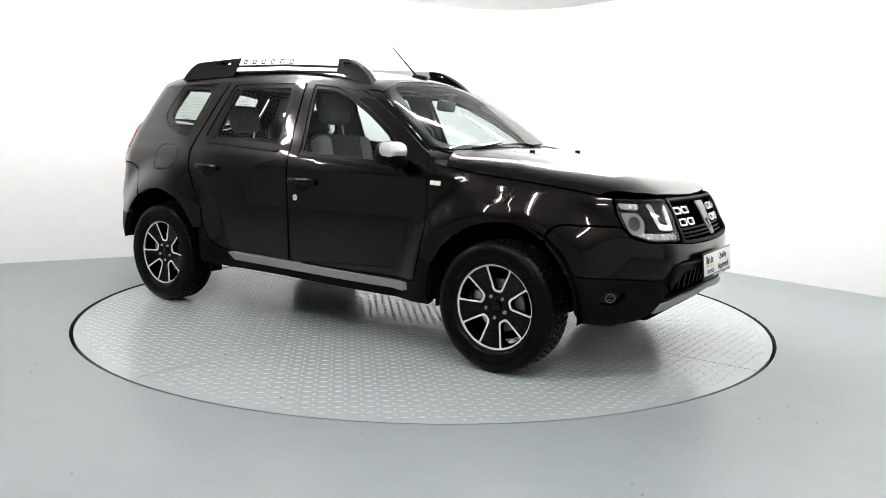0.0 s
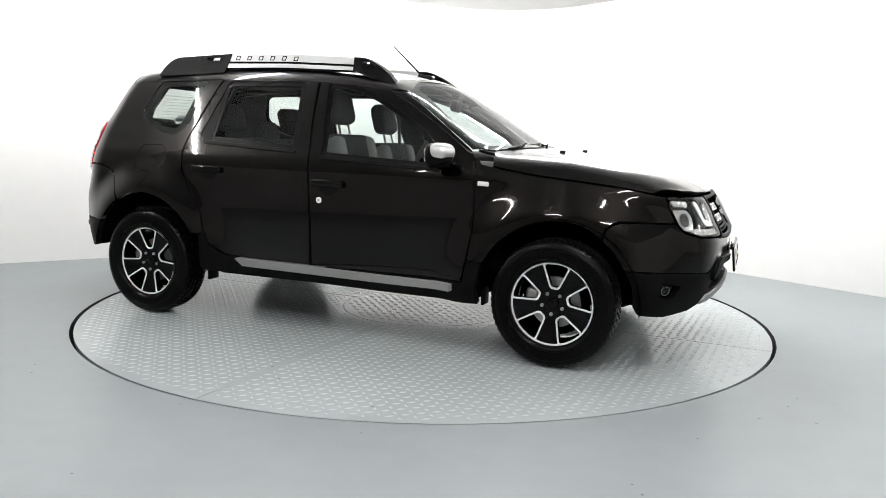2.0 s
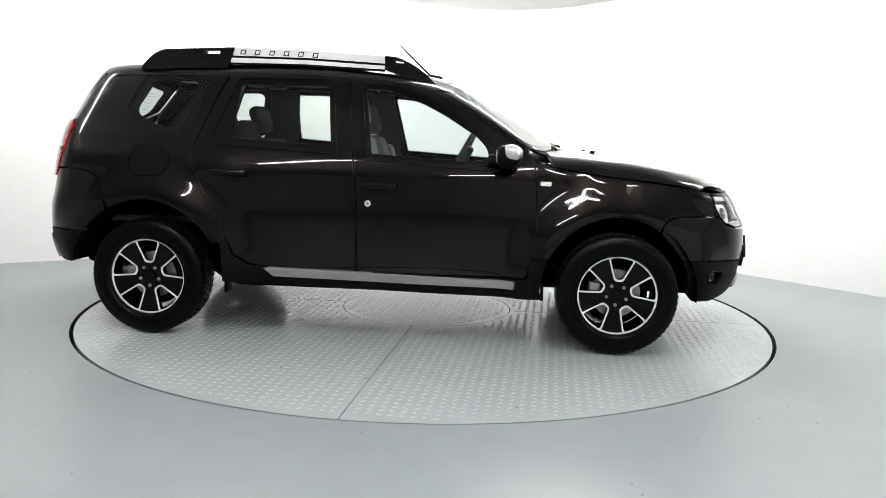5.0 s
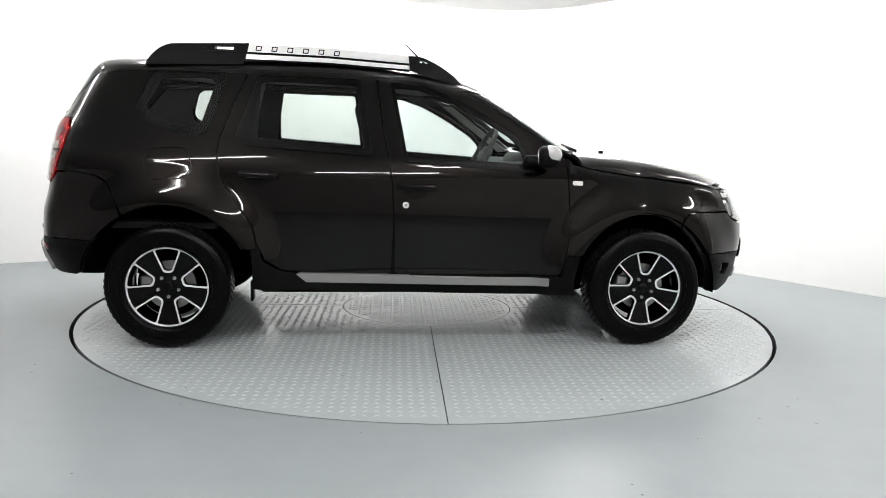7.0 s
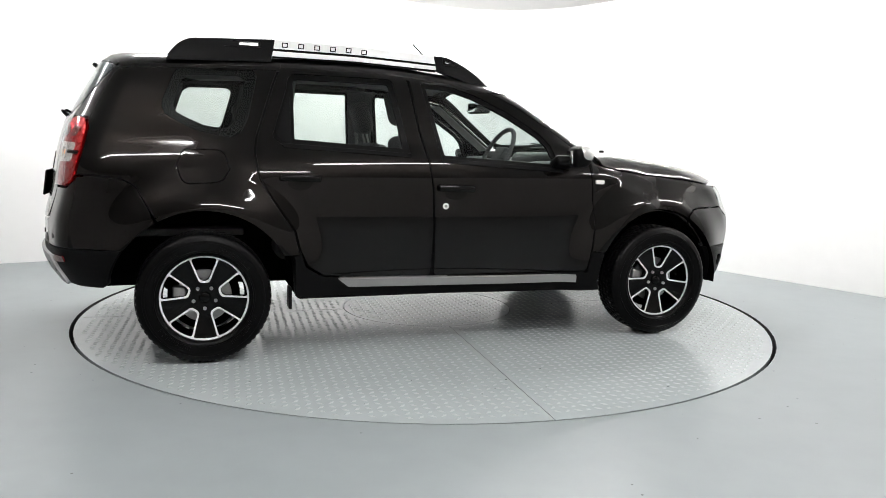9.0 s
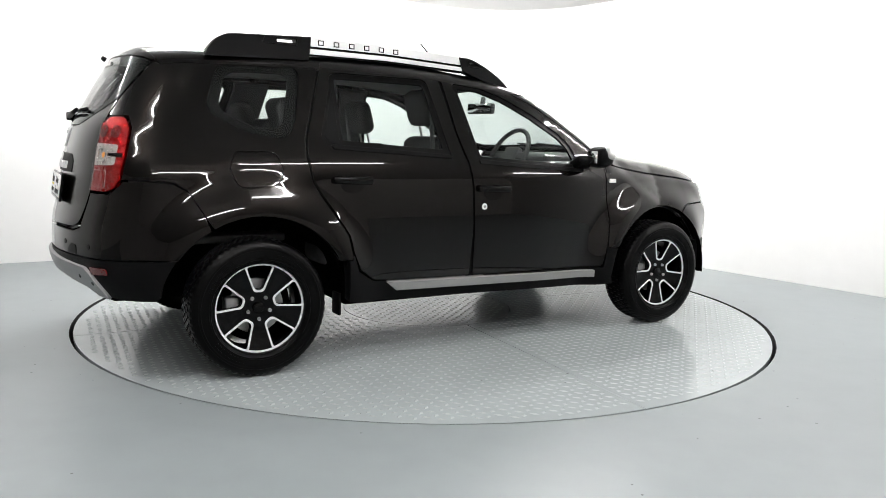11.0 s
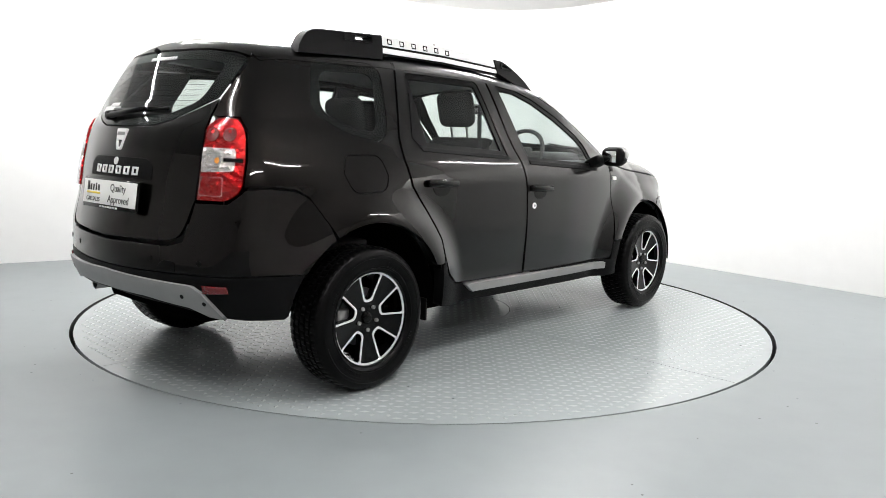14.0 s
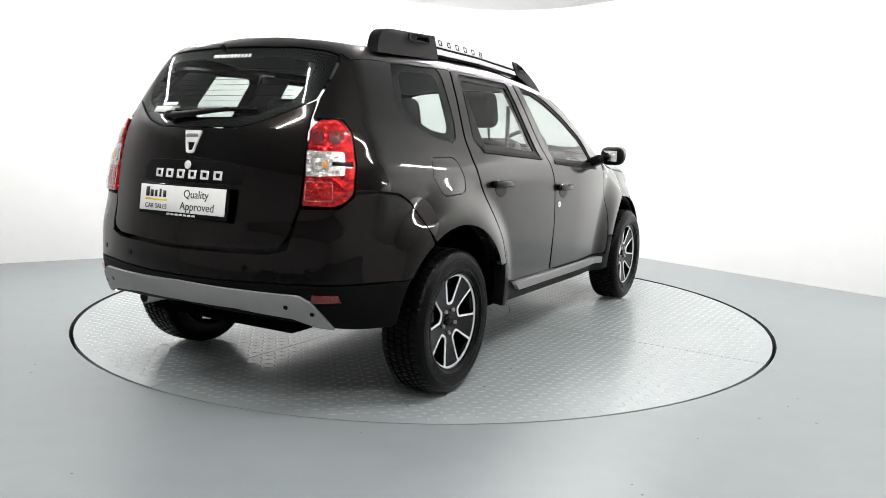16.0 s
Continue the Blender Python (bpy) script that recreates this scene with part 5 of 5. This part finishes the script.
# ---- cabin ----
def cushion(bm, x0, x1, y0, y1, z0, z1, bevel, m=None):
    b2 = bmesh.new()
    bm_box(b2, x0, x1, y0, y1, z0, z1, bevel, 4)
    if m is not None:
        bmesh.ops.transform(b2, matrix=m, verts=b2.verts)
    me = bpy.data.meshes.new("tmp")
    b2.to_mesh(me)
    b2.free()
    bm.from_mesh(me)
    bpy.data.meshes.remove(me)


def front_seat(x, y, z):
    seat = new("seat")
    seat.parent = car
    seat.matrix_basis = pose(x, y, z)
    tilt = pose(-0.21, 0, 0.62, 0, -14, 0)
    bm = bmesh.new()
    cushion(bm, -0.22, 0.30, -0.25, 0.25, 0.50, 0.66, 0.06)
    part("seat_cushion", bm, FABRIC, seat)
    bm = bmesh.new()
    cushion(bm, -0.07, 0.06, -0.235, 0.235, -0.03, 0.52, 0.055, tilt)
    part("seat_back", bm, FABRIC, seat)
    for sg in (-1, 1):
        bm = bmesh.new()
        cushion(bm, -0.045, 0.085, sg * 0.19 - 0.05, sg * 0.19 + 0.05, 0.05, 0.50, 0.04, tilt)
        part("seat_bolster", bm, FABRIC_LIGHT, seat, "pale grey side bolster")
        bm = bmesh.new()
        cushion(bm, -0.006, 0.006, sg * 0.06 - 0.006, sg * 0.06 + 0.006, 0.50, 0.62, 0.003, tilt)
        part("headrest_post", bm, STEEL, seat)
    bm = bmesh.new()
    cushion(bm, -0.055, 0.05, -0.125, 0.125, 0.585, 0.80, 0.05, tilt)
    part("headrest", bm, FABRIC, seat)


front_seat(0.17, -0.37, 0.05)
front_seat(0.11, 0.37, 0.0)
tilt = pose(-0.86, 0, 0.58, 0, -16, 0)
bm = bmesh.new()
cushion(bm, -0.96, -0.44, -0.66, 0.66, 0.48, 0.62, 0.06)
part("rear_bench", bm, FABRIC, car)
bm = bmesh.new()
cushion(bm, -0.07, 0.07, -0.64, 0.64, -0.03, 0.57, 0.05, tilt)
part("rear_backrest", bm, FABRIC, car)
for y in (-0.36, 0.0, 0.36):
    bm = bmesh.new()
    drop = 0 if y else 0.11
    cushion(bm, -0.05, 0.045, y - 0.125, y + 0.125, 0.62 - drop, 0.81 - drop, 0.045, tilt)
    part("rear_headrest", bm, FABRIC, car)
    if y:
        bm = bmesh.new()
        cushion(bm, 0.05, 0.082, y - 0.16, y + 0.16, 0.08, 0.48, 0.012, tilt)
        part("seat_panel", bm, FABRIC_LIGHT, car, "pale grey seat panel")
bm = bmesh.new()
cushion(bm, 0.56, 0.98, -0.66, 0.66, 0.70, 1.045, 0.07)
cushion(bm, 0.60, 0.93, -0.55, -0.19, 0.98, 1.095, 0.05)
cushion(bm, 0.20, 0.62, -0.11, 0.11, 0.42, 0.80, 0.04)
part("dashboard", bm, TRIM, car)
bm = bmesh.new()
bmesh.ops.create_circle(bm, segments=8, radius=0.0145, matrix=pose(0.178, 0, 0, 90, 0, 0))
bmesh.ops.spin(bm, geom=list(bm.verts) + list(bm.edges), cent=(0, 0, 0), axis=(0, 0, 1), angle=2 * math.pi, steps=48, use_duplicate=False)
bmesh.ops.remove_doubles(bm, verts=bm.verts, dist=1e-4)
sw = part("steering_wheel", bm, TRIM, car)
sw.matrix_basis = pose(0.435, -0.37, 1.075, 0, -62, 0)
bm = bmesh.new()
cushion(bm, -0.065, 0.065, -0.075, 0.075, -0.045, 0.0, 0.02)
cushion(bm, -0.02, 0.03, -0.175, 0.175, -0.025, -0.008, 0.008)
cushion(bm, -0.175, 0.0, -0.025, 0.025, -0.025, -0.008, 0.008)
part("wheel_hub", bm, TRIM, sw)
rod("steering_column", (0.44, -0.37, 1.0), (0.70, -0.37, 0.88), 0.035, 0.045, TRIM, car)
bm = bmesh.new()
cushion(bm, -0.02, 0.02, -0.12, 0.12, -0.036, 0.036, 0.018)
im = part("inside_mirror", bm, TRIM, car)
im.matrix_basis = pose(0.445, -0.02, 1.372, 0, 8, 12)
bm = bmesh.new()
bm_box(bm, -0.0225, -0.0205, -0.105, 0.105, -0.028, 0.028)
part("mirror_glass", bm, MIRROR, im)
rod("mirror_stem", (0.455, -0.01, 1.39), (0.475, 0, 1.445), 0.012, 0.018, TRIM, car)
panel("door_card", [(-0.11, 0.43), (0.80, 0.43), (0.84, 0.7), (0.82, 0.99), (-0.10, 1.035)], around, TRIM, front_door, lift=-0.075, depth=-0.06, res=0.06)
panel("door_card", [(-0.15, 0.43), (-0.70, 0.44), (-0.98, 0.88), (-1.02, 1.08), (-0.19, 1.045)], around, TRIM, rear_door, lift=-0.075, depth=-0.06, res=0.06)
panel("centre_pillar_trim", [(-0.10, 1.02), (-0.265, 1.04), (-0.32, 1.46), (-0.34, 1.50), (-0.12, 1.49), (-0.135, 1.45)], around, TRIM, car, lift=-0.035, depth=-0.02, res=0.05)
panel("rear_pillar_trim", [(-0.90, 1.12), (-1.18, 1.12), (-1.11, 1.25), (-1.055, 1.47), (-1.06, 1.50), (-0.83, 1.50)], around, TRIM, car, lift=-0.04, depth=-0.02, res=0.05)
panel("boot_side_trim", [(-1.15, 0.84), (-1.15, 1.15), (-1.34, 1.185), (-1.51, 1.265), (-1.52, 1.33), (-1.42, 1.47), (-1.42, 1.50), (-1.80, 1.48), (-2.0, 1.25), (-2.05, 0.84)], around, TRIM, car, lift=-0.045, depth=-0.02, res=0.06)
bm = bmesh.new()
bm_box(bm, -1.98, -1.12, -0.60, 0.60, 0.62, 0.66, 0.01)
bm_box(bm, -1.90, -1.24, -0.52, 0.52, 1.055, 1.075, 0.008)
part("boot_floor", bm, TRIM, car)
roof_in = [(-1.66, 0), (-1.64, -0.40), (-1.3, -0.52), (-0.4, -0.52), (0.12, -0.51), (0.26, -0.40), (0.28, 0)]
panel("roof_lining", sym_y(roof_in), above, LINING, car, sides=1, lift=-0.045, depth=0.01, res=0.08)
panel("windscreen_pillar_trim", [(p[0] - 0.075, p[1] - 0.012) for p in PILLAR] + [(p[0] - 0.012, p[1]) for p in PILLAR[::-1]], around, LINING, car, lift=-0.025, depth=0.01, res=0.04, gap=0)
for sg in (-1, 1):
    y0 = sg * 0.60
    rod("seat_belt", (-0.27, y0, 1.36), (-0.20, sg * 0.56, 0.62), 0.012, 0.012, TRIM, car)
bm = bmesh.new()
bm_box(bm, 0.9, 1.0, -0.70, 0.70, 0.45, 1.02, 0.02)
bm_box(bm, 1.0, 1.95, -0.55, 0.55, 0.45, 0.70, 0.05)
part("bulkhead", bm, UNDER, car)


# ---- what moves: the turntable carries the car round at an even pace ----
def motions():
    rows = [(k * 0.5, pose(0, 0, 0, 0, 0, TURN_START + TURN_RATE * k * 0.5)) for k in range(33)]
    walk(turntable, rows)
    walk(car, [(t, m @ pose(CAR_X, CAR_Y, 0)) for t, m in rows])


motions()
